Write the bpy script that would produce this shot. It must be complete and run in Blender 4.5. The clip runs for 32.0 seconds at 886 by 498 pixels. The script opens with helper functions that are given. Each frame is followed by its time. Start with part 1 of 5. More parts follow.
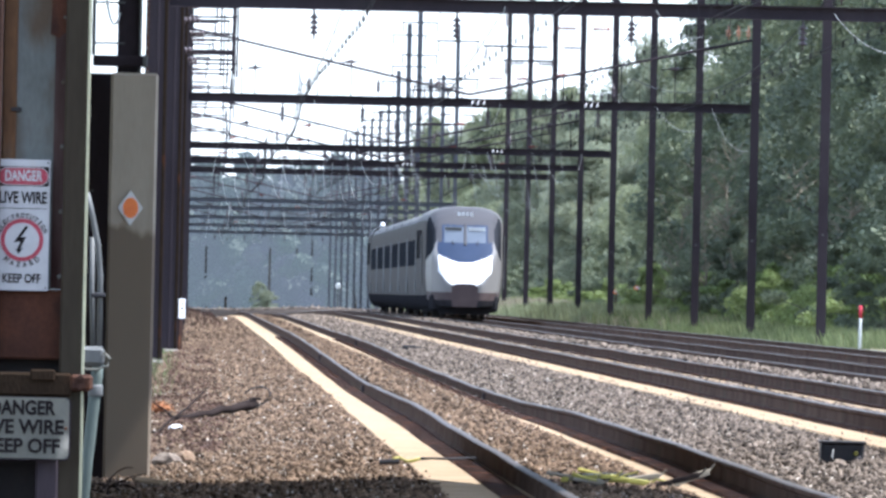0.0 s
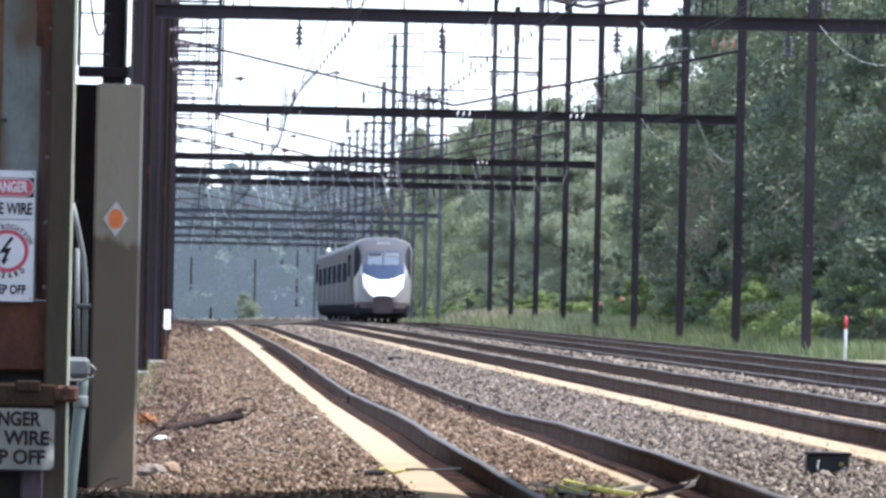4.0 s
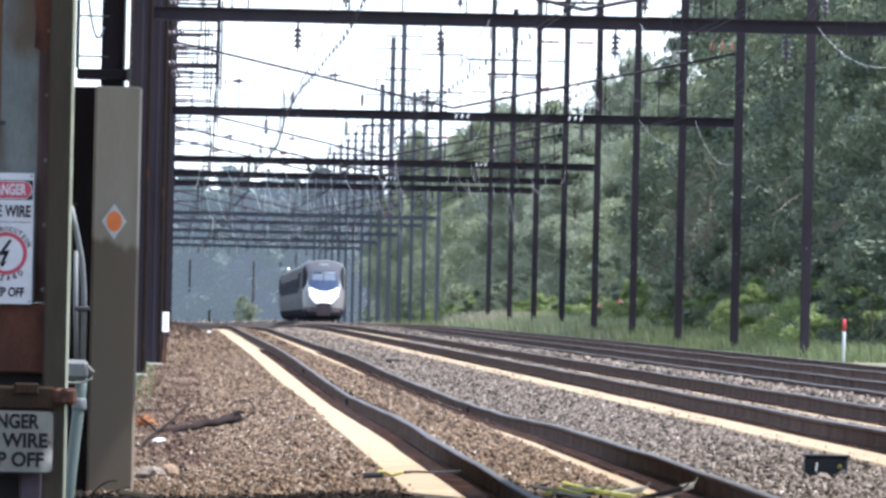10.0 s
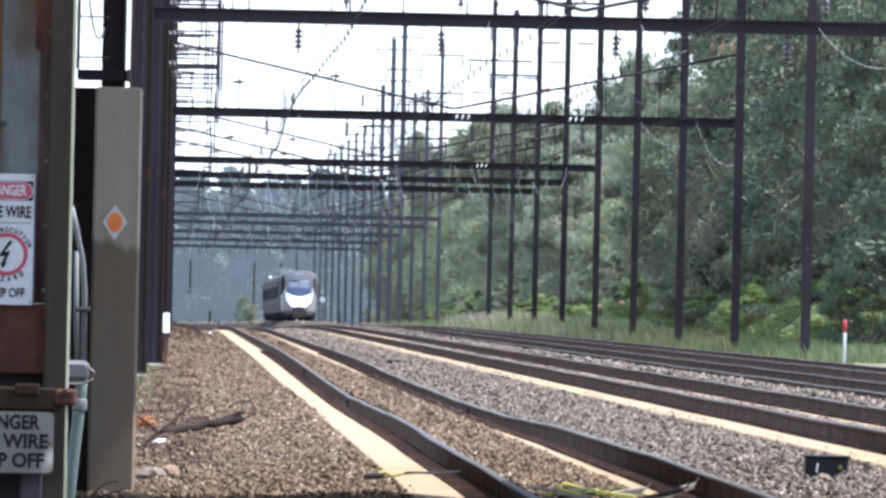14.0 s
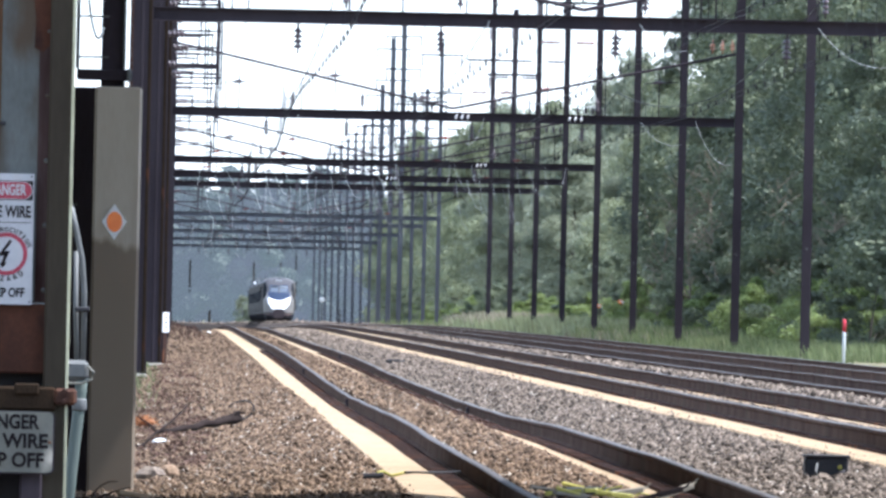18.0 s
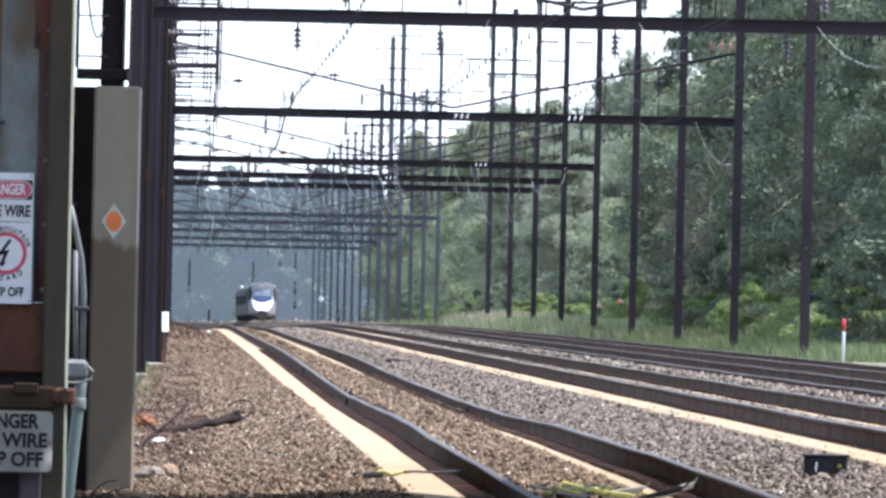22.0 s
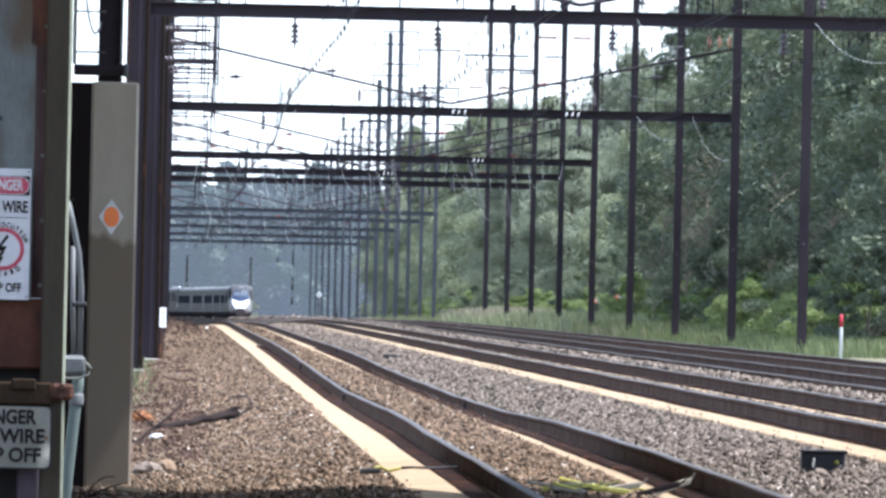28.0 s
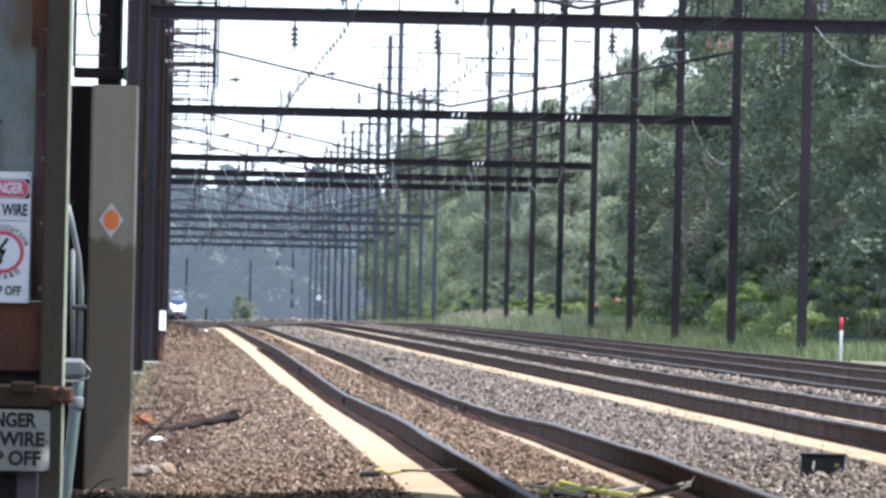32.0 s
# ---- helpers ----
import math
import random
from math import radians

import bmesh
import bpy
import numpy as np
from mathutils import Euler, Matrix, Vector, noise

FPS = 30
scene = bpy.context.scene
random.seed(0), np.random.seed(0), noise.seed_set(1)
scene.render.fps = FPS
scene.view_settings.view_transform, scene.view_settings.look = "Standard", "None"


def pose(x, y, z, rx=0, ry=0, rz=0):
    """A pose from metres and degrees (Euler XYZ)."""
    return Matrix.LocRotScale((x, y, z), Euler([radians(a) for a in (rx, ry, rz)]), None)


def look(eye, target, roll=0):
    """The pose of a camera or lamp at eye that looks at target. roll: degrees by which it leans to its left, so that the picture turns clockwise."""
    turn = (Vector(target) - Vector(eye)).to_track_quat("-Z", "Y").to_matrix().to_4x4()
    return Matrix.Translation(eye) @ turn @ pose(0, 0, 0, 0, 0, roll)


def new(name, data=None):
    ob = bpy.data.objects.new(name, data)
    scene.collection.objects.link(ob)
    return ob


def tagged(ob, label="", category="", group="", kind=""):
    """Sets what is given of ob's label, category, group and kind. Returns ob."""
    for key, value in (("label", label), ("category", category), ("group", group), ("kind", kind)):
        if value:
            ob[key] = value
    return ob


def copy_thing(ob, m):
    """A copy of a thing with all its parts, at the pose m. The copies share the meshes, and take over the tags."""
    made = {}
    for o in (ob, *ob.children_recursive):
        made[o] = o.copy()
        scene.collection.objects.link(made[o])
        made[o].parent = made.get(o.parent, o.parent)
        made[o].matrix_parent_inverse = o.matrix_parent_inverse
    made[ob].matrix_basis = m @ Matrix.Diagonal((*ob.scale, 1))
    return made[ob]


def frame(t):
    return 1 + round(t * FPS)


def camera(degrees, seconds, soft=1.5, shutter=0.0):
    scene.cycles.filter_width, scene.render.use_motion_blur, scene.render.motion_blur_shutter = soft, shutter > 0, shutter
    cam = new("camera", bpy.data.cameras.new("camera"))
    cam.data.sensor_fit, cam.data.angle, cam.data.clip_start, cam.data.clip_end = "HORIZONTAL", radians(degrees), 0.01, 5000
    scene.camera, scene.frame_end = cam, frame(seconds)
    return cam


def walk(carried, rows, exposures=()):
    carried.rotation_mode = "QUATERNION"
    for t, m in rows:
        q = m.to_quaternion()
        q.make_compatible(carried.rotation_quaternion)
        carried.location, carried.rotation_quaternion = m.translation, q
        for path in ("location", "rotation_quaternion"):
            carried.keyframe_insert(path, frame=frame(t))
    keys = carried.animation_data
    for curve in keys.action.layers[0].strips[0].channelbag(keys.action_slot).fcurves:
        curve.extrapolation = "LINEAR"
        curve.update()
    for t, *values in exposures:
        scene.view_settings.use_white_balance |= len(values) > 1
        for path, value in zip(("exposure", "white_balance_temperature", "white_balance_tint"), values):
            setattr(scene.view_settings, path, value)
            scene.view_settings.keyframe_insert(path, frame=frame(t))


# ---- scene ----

# The world: x to the right, y ahead along the straight line of the railway, z = 0 at the rail tops of the nearest track.
FOCUS = 28000.0      # lens, as the picture's width over 1568
EYE = 1.17
cam = camera(2 * math.degrees(math.atan(784 / FOCUS)), 32.0, soft=2.9)
LEAN = 1.27
# seconds, sideways and downward drift of the view
DRIFT = [
    (0.0, 29.1, -24.5), (0.5, 64.8, -39.3), (1.0, 85.5, -43.7), (1.5, 113.5, -35.6), (2.0, 129.3, -25.5),
    (2.5, 106.3, -11.7), (3.0, 46.5, -4.8), (3.5, 4.1, -4.6), (5.5, 1.5, -7.9), (6.0, 1.6, -0.6),
    (6.5, 0.7, -1.2), (7.0, -0.3, -4.0), (7.5, 0.5, -0.9), (8.0, 0.5, -0.2), (8.5, 1.0, 0.9),
    (9.0, 0.0, 0.0), (9.5, -0.1, -2.3), (10.0, -0.2, -0.7), (10.5, 1.0, 0.9), (11.0, -0.4, -1.8),
    (11.5, -0.1, 0.3), (12.0, 0.4, -2.8), (12.5, 0.1, -2.5), (13.0, -0.3, -4.3), (13.5, 0.0, -0.1),
    (14.0, 0.9, 0.7), (14.5, 0.1, 0.6), (16.5, 0.9, -1.0), (17.0, -0.2, -0.3), (17.5, 0.1, -0.8),
    (18.0, 0.1, 0.1), (18.5, -0.7, 0.4), (19.0, -1.0, -1.5), (19.5, -0.8, -0.7), (20.0, -1.1, 0.0),
    (20.5, -0.7, -3.1), (21.0, -0.6, 0.7), (21.5, -0.4, -0.1), (22.0, -0.8, -1.1), (22.5, -4.1, -9.5),
    (23.0, -1.5, 1.1), (23.5, -0.2, 0.0), (24.0, -0.8, -0.2), (24.5, -2.7, -3.8), (25.0, -2.4, -2.3),
    (25.5, -1.5, -1.4), (27.5, -1.7, -5.1), (28.0, -5.1, -8.5), (28.5, -7.1, -5.7), (29.0, -6.2, -7.5),
    (29.5, -7.3, -11.0), (30.0, -7.1, -7.4), (30.5, -10.5, -11.9), (31.0, -8.7, -10.6), (31.5, -7.9, -6.7),
    (32.0, -5.6, -3.1),
]


def view(dx, dy):
    c, s = math.cos(radians(LEAN)), math.sin(radians(LEAN))
    u, v = dx * c + dy * s, dy * c - dx * s
    yaw = -math.degrees(math.atan((462 - u) / FOCUS))
    pitch = math.degrees(math.atan((100 + v) / FOCUS))
    return pose(0, 0, EYE, 90 + pitch, -LEAN, yaw)


walk(cam, [(t, view(dx, dy)) for t, dx, dy in DRIFT], exposures=[(0, 2.13, 5480, 11), (32, 2.13, 5480, 11)])

# ---- light ----
SUN = Vector((0.62, -0.05, 1.10)).normalized()
world = bpy.data.worlds.new("sky")
scene.world = world
world.use_nodes = True
wn = world.node_tree.nodes
sky = wn.new("ShaderNodeTexSky")
sky.sky_type, sky.sun_disc = "NISHITA", False
sky.sun_elevation = math.asin(SUN.z)
sky.sun_rotation = math.atan2(SUN.x, SUN.y)
sky.dust_density, sky.air_density = 0.6, 1.0
haze = wn.new("ShaderNodeMixRGB")      # a thin white summer haze over the blue
haze.inputs[0].default_value = 0.55
haze.inputs[2].default_value = (4.9, 5.2, 5.6, 1)
world.node_tree.links.new(sky.outputs[0], haze.inputs[1])
world.node_tree.links.new(haze.outputs[0], wn["Background"].inputs[0])
wn["Background"].inputs[1].default_value = 0.098
sun = new("sun", bpy.data.lights.new("sun", "SUN"))
sun.data.energy, sun.data.angle, sun.data.color = 3.25, radians(0.6), (1, 0.93, 0.84)
sun.matrix_world = look(SUN * 100, (0, 0, 0))


# ---- materials ----
def mat(name, a, b=None, scale=3.0, rough=0.8, metal=0.0, bump=0.3, fine=40.0, pick=0.0, streak=1.0, c=None, wear=0.62, spec=0.2, through_light=0.0, tide=None):
    """A mottled surface: colours a and b mixed at two scales, c as stains; pick: variation from piece to piece."""
    m = bpy.data.materials.new(name)
    m.use_nodes = True
    n, l = m.node_tree.nodes, m.node_tree.links
    bs = n["Principled BSDF"]
    b = b or tuple(x * 0.7 for x in a)
    co = n.new("ShaderNodeTexCoord")
    mp = n.new("ShaderNodeMapping")
    mp.inputs["Scale"].default_value = (1, 1, 1 / streak)
    l.new(co.outputs["Object"], mp.inputs[0])
    big, small = n.new("ShaderNodeTexNoise"), n.new("ShaderNodeTexNoise")
    for t, sc in ((big, scale), (small, fine)):
        t.inputs["Scale"].default_value = sc
        t.inputs["Detail"].default_value = 6
        l.new(mp.outputs[0], t.inputs["Vector"])
    add = n.new("ShaderNodeMath")
    add.operation = "MULTIPLY_ADD"
    l.new(small.outputs[0], add.inputs[0])
    add.inputs[1].default_value = 0.45
    l.new(big.outputs[0], add.inputs[2])
    ramp = n.new("ShaderNodeValToRGB")
    ramp.color_ramp.elements[0].position, ramp.color_ramp.elements[1].position = 0.52, 0.92
    ramp.color_ramp.elements[0].color, ramp.color_ramp.elements[1].color = (*a, 1), (*b, 1)
    l.new(add.outputs[0], ramp.inputs[0])
    out = ramp.outputs[0]
    if c:
        st = n.new("ShaderNodeTexNoise")
        st.inputs["Scale"].default_value, st.inputs["Detail"].default_value = scale * 0.6, 8
        l.new(mp.outputs[0], st.inputs["Vector"])
        r2 = n.new("ShaderNodeValToRGB")
        r2.color_ramp.elements[0].position, r2.color_ramp.elements[1].position = wear - 0.06, wear + 0.06
        l.new(st.outputs[0], r2.inputs[0])
        mx = n.new("ShaderNodeMixRGB")
        l.new(r2.outputs[0], mx.inputs[0])
        l.new(out, mx.inputs[1])
        mx.inputs[2].default_value = (*c, 1)
        out = mx.outputs[0]
    if tide:
        sp, ad, r3, m3 = n.new("ShaderNodeSeparateXYZ"), n.new("ShaderNodeMath"), n.new("ShaderNodeMapRange"), n.new("ShaderNodeMixRGB")
        l.new(co.outputs["Object"], sp.inputs[0])
        ad.operation = "MULTIPLY_ADD"
        l.new(big.outputs[0], ad.inputs[0])
        ad.inputs[1].default_value = 0.55
        l.new(sp.outputs[2], ad.inputs[2])
        r3.inputs[1].default_value, r3.inputs[2].default_value = tide[0] + 0.31, tide[0] + 0.25
        l.new(ad.outputs[0], r3.inputs[0])
        l.new(r3.outputs[0], m3.inputs[0])
        l.new(out, m3.inputs[1])
        m3.inputs[2].default_value = (*tide[1], 1)
        out = m3.outputs[0]
    if pick:
        geo, inf, hv = n.new("ShaderNodeNewGeometry"), n.new("ShaderNodeObjectInfo"), n.new("ShaderNodeHueSaturation")
        sm, mr = n.new("ShaderNodeMath"), n.new("ShaderNodeMapRange")
        ob_part = n.new("ShaderNodeMath")
        ob_part.operation = "MULTIPLY"
        l.new(inf.outputs["Random"], ob_part.inputs[0])
        ob_part.inputs[1].default_value = 0.3
        sm.operation = "MULTIPLY_ADD"
        l.new(geo.outputs["Random Per Island"], sm.inputs[0])
        sm.inputs[1].default_value = 1.7
        l.new(ob_part.outputs[0], sm.inputs[2])
        mr.inputs[1].default_value, mr.inputs[2].default_value = 0, 2
        mr.inputs[3].default_value, mr.inputs[4].default_value = 1 - pick, 1 + pick
        l.new(sm.outputs[0], mr.inputs[0])
        l.new(mr.outputs[0], hv.inputs["Value"])
        l.new(out, hv.inputs["Color"])
        out = hv.outputs[0]
    l.new(out, bs.inputs["Base Color"])
    bs.inputs["Roughness"].default_value, bs.inputs["Metallic"].default_value = rough, metal
    bs.inputs["Specular IOR Level"].default_value = spec
    if bump:
        bp = n.new("ShaderNodeBump")
        bp.inputs["Strength"].default_value, bp.inputs["Distance"].default_value = bump, 0.02
        l.new(add.outputs[0], bp.inputs["Height"])
        l.new(bp.outputs[0], bs.inputs["Normal"])
    if through_light:
        tr, ms = n.new("ShaderNodeBsdfTranslucent"), n.new("ShaderNodeMixShader")
        l.new(out, tr.inputs[0])
        ms.inputs[0].default_value = through_light
        l.new(bs.outputs[0], ms.inputs[1])
        l.new(tr.outputs[0], ms.inputs[2])
        l.new(ms.outputs[0], n["Material Output"].inputs[0])
    return m


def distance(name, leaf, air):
    """Far woods: a leaf colour, with the glow of distant haze put in as emission."""
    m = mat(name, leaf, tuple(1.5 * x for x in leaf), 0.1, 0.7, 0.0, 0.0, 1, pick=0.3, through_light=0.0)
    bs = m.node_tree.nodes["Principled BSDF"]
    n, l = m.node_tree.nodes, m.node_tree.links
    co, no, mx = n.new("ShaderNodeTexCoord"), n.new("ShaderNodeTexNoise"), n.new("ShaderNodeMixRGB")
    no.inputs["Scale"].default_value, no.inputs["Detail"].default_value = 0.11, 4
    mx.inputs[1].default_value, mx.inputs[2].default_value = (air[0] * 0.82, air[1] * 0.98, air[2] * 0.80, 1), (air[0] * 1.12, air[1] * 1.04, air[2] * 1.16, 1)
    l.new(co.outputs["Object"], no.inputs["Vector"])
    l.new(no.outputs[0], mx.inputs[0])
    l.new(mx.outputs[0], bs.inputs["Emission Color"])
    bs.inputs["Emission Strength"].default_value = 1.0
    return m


M = dict(
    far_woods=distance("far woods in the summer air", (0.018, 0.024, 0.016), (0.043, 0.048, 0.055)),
    steel=mat("dark painted steel", (0.025, 0.019, 0.0225), (0.038, 0.030, 0.034), 1.5, 0.75, 0.0, 0.2, streak=4, c=(0.046, 0.032, 0.034), wear=0.66, spec=0.12),
    # Paler copy of the dark steel: distance haze is put into its colour.
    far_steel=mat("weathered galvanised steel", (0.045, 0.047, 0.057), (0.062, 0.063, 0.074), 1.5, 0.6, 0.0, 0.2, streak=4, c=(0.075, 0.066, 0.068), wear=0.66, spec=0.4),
    rusty=mat("weathered grey paint with rust", (0.095, 0.098, 0.088), (0.14, 0.145, 0.135), 5, 0.85, 0.0, 0.3, 60, streak=2.5, c=(0.078, 0.058, 0.04), wear=0.49, spec=0.05),
    rust=mat("brown rust", (0.045, 0.021, 0.014), (0.026, 0.014, 0.011), 5, 0.9, 0.0, 0.5, 80, streak=2, c=(0.14, 0.055, 0.022)),
    streaks=mat("rust streaks on grey paint", (0.052, 0.028, 0.026), (0.085, 0.062, 0.055), 7, 0.9, 0.0, 0.3, 60, streak=6, c=(0.03, 0.016, 0.014), wear=0.5, spec=0.05),
    dark_rust=mat("dark brown rust", (0.030, 0.020, 0.013), (0.018, 0.013, 0.009), 5, 0.95, 0.0, 0.5, 80, streak=2, c=(0.06, 0.026, 0.014), wear=0.64, spec=0.0),
    web_rust=mat("orange brown rusted plate", (0.085, 0.036, 0.022), (0.045, 0.022, 0.016), 6, 0.9, 0.0, 0.4, 70, streak=1.5, c=(0.03, 0.018, 0.015), wear=0.56, spec=0.05),
    ochre=mat("orange brown rust", (0.13, 0.065, 0.028), (0.06, 0.032, 0.018), 4, 0.9, 0.0, 0.4, 60, streak=5, c=(0.10, 0.09, 0.07), wear=0.6),
    olive=mat("olive brown painted steel", (0.042, 0.034, 0.022), (0.028, 0.021, 0.014), 3, 0.7, 0.0, 0.2, streak=5, c=(0.035, 0.018, 0.013), wear=0.64, spec=0.1),
    concrete=mat("weathered concrete", (0.34, 0.31, 0.26), (0.26, 0.24, 0.205), 3, 0.9, 0.0, 0.35, 70, streak=3, c=(0.19, 0.175, 0.15), wear=0.63),
    post_concrete=mat("concrete damp in its lower half", (0.40, 0.345, 0.265), (0.33, 0.285, 0.22), 3, 0.9, 0.0, 0.1, 70, streak=7, c=(0.21, 0.175, 0.132), wear=0.56, tide=(1.58, (0.175, 0.138, 0.098))),
    damp=mat("dark damp concrete", (0.25, 0.23, 0.195), (0.28, 0.255, 0.215), 5, 0.9, 0.0, 0.35, 70, streak=2, c=(0.14, 0.125, 0.1)),
    block=mat("brown grey block wall", (0.108, 0.084, 0.068), (0.128, 0.10, 0.082), 1.5, 0.95, 0.0, 0.4, 40),
    tie=mat("pale concrete tie", (0.335, 0.25, 0.16), (0.26, 0.19, 0.118), 2, 0.9, 0.0, 0.2, 50, pick=0.08, spec=0.05),
    rail_side=mat("brown rusted rail side", (0.122, 0.087, 0.069), (0.072, 0.049, 0.039), 0.8, 0.8, 0.0, 0.3, 30, c=(0.09, 0.07, 0.055), wear=0.6, spec=0.0),
    rail_top=mat("polished rail head", (0.10, 0.088, 0.078), (0.07, 0.06, 0.053), 3, 0.7, 0.7, 0.05),
    ballast=mat("grey brown ballast", (0.078, 0.064, 0.054), (0.045, 0.037, 0.032), 9, 0.95, 0.0, 0.8, 26, c=(0.095, 0.078, 0.066), spec=0.0),
    stone=mat("ballast stone", (0.138, 0.095, 0.062), (0.070, 0.047, 0.031), 12, 0.9, 0.0, 0.4, 60, pick=0.98, spec=0.05),
    greystone=mat("grey ballast stone", (0.142, 0.114, 0.089), (0.074, 0.058, 0.046), 12, 0.9, 0.0, 0.4, 60, pick=0.97, spec=0.05),
    pale_stone=mat("pale ballast chips", (0.42, 0.37, 0.31), (0.30, 0.26, 0.21), 12, 0.9, 0.0, 0.3, 60, pick=0.4),
    earth=mat("bare earth and dry weeds", (0.14, 0.11, 0.07), (0.09, 0.10, 0.04), 0.4, 1.0, 0.0, 0.6, 8, c=(0.2, 0.15, 0.1)),
    grass=mat("tall grass", (0.125, 0.155, 0.06), (0.19, 0.205, 0.10), 0.5, 0.8, 0.0, 0.0, 5, pick=0.45, through_light=0.4),
    grass_pale=mat("yellow green weeds", (0.19, 0.21, 0.10), (0.25, 0.26, 0.145), 0.5, 0.6, 0.0, 0.0, 5, pick=0.35, spec=0.4, through_light=0.4),
    straw=mat("dry grass", (0.31, 0.275, 0.19), (0.23, 0.20, 0.13), 0.5, 0.9, 0.0, 0.0, 5, pick=0.3, through_light=0.3),
    # The two-tone noise paints in shadow gaps and yellow-green lit clumps.
    leaf=mat("green leaves", (0.075, 0.094, 0.07), (0.17, 0.195, 0.105), 0.28, 0.6, 0.0, 0.0, 2, pick=0.2, spec=0.35, through_light=0.28),
    # Distance haze is put into these two leaf colours by making them paler.
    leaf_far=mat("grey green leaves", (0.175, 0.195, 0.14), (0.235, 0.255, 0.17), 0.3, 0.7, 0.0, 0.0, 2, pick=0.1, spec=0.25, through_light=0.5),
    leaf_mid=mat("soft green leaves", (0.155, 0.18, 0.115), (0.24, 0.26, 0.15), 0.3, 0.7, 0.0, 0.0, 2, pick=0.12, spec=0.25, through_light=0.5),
    leaf_bright=mat("bright green leaves", (0.15, 0.20, 0.06), (0.21, 0.25, 0.09), 0.5, 0.55, 0.0, 0.0, 3, pick=0.35, spec=0.4, through_light=0.4),
    dead_leaf=mat("withered orange leaves", (0.36, 0.15, 0.06), (0.22, 0.10, 0.05), 2, 0.9, 0.0, 0.0, 8, pick=0.4, through_light=0.3),
    litter=mat("red brown leaf litter", (0.125, 0.075, 0.052), (0.08, 0.05, 0.038), 2, 0.9, 0.0, 0.0, 8, pick=0.6, through_light=0.2),
    bark=mat("grey brown bark", (0.10, 0.085, 0.07), (0.06, 0.05, 0.04), 2, 0.95, 0.0, 0.6, 20, streak=5),
    wood=mat("weathered grey timber", (0.034, 0.026, 0.023), (0.018, 0.014, 0.013), 4, 0.9, 0.0, 0.5, 40, spec=0.0),
    twig=mat("pale dry twigs", (0.23, 0.20, 0.15), (0.16, 0.135, 0.10), 4, 0.9, 0.0, 0.2, 40),
    wire=mat("dark bronze wire", (0.012, 0.011, 0.013), (0.02, 0.018, 0.02), 4, 0.8, 0.0, 0.0),
    pale_wire=mat("pale grey cable", (0.40, 0.41, 0.40), (0.32, 0.33, 0.32), 4, 0.5, 0.0, 0.0),
    brown_glaze=mat("brown glazed porcelain", (0.22, 0.06, 0.035), (0.14, 0.04, 0.03), 4, 0.25, 0.0, 0.0),
    orange_glaze=mat("pale orange porcelain", (0.50, 0.24, 0.14), (0.40, 0.17, 0.10), 4, 0.25, 0.0, 0.0),
    grey_glaze=mat("dark glazed porcelain", (0.06, 0.045, 0.05), (0.09, 0.07, 0.07), 4, 0.25, 0.0, 0.0),
    white_glaze=mat("white glazed porcelain", (0.75, 0.74, 0.72), (0.65, 0.64, 0.62), 4, 0.25, 0.0, 0.0),
    white=mat("white enamel", (0.60, 0.61, 0.595), (0.53, 0.54, 0.525), 6, 0.45, 0.0, 0.05, 40, c=(0.6, 0.6, 0.56), wear=0.68),
    # Pale colour that paints a sunlit rim on the flange.
    worn=mat("bare worn paint edge", (0.42, 0.41, 0.27), (0.30, 0.29, 0.19), 6, 0.6, 0.0, 0.1, 60, streak=4),
    sign_white=mat("weathered white sign enamel", (0.44, 0.425, 0.42), (0.37, 0.36, 0.355), 6, 0.5, 0.0, 0.05, 40, c=(0.40, 0.37, 0.33), wear=0.66),
    sign_red=mat("faded dark red enamel", (0.34, 0.05, 0.075), (0.27, 0.045, 0.06), 6, 0.5, 0.0, 0.0),
    ivory=mat("dull cream enamel", (0.125, 0.12, 0.098), (0.10, 0.096, 0.077), 6, 0.55, 0.0, 0.05, 40, c=(0.38, 0.34, 0.27), wear=0.68),
    red=mat("red enamel", (0.50, 0.05, 0.07), (0.42, 0.045, 0.06), 6, 0.45, 0.0, 0.0),
    black=mat("black enamel", (0.010, 0.008, 0.009), (0.016, 0.013, 0.013), 6, 0.8, 0.0, 0.0, spec=0.05),
    orange=mat("orange reflective sheet", (0.95, 0.28, 0.08), (0.88, 0.24, 0.07), 6, 0.4, 0.0, 0.0),
    conduit=mat("pale green grey conduit", (0.105, 0.125, 0.105), (0.075, 0.09, 0.078), 5, 0.5, 0.0, 0.1, 40, streak=4),
    galv=mat("galvanised steel", (0.12, 0.12, 0.115), (0.09, 0.09, 0.085), 8, 0.6, 0.2, 0.1),
    amber=mat("amber insulator", (0.36, 0.25, 0.085), (0.25, 0.15, 0.06), 9, 0.4, 0.0, 0.1),
    yellow=mat("yellow plastic hose", (0.36, 0.31, 0.06), (0.22, 0.20, 0.045), 6, 0.5, 0.0, 0.1),
    dark=mat("black cast iron", (0.02, 0.02, 0.022), (0.035, 0.03, 0.03), 6, 0.6, 0.0, 0.2),
    train=mat("silver grey train paint", (0.135, 0.129, 0.12), (0.105, 0.10, 0.094), 0.6, 0.6, 0.0, 0.03, 20, streak=3, spec=0.0),
    silver=mat("pale silver nose paint", (0.175, 0.168, 0.16), (0.145, 0.14, 0.134), 0.6, 0.5, 0.0, 0.02, 20, spec=0.2),
    train_roof=mat("grey train roof", (0.15, 0.15, 0.15), (0.12, 0.12, 0.12), 0.8, 0.7, 0.0, 0.03, spec=0.05),
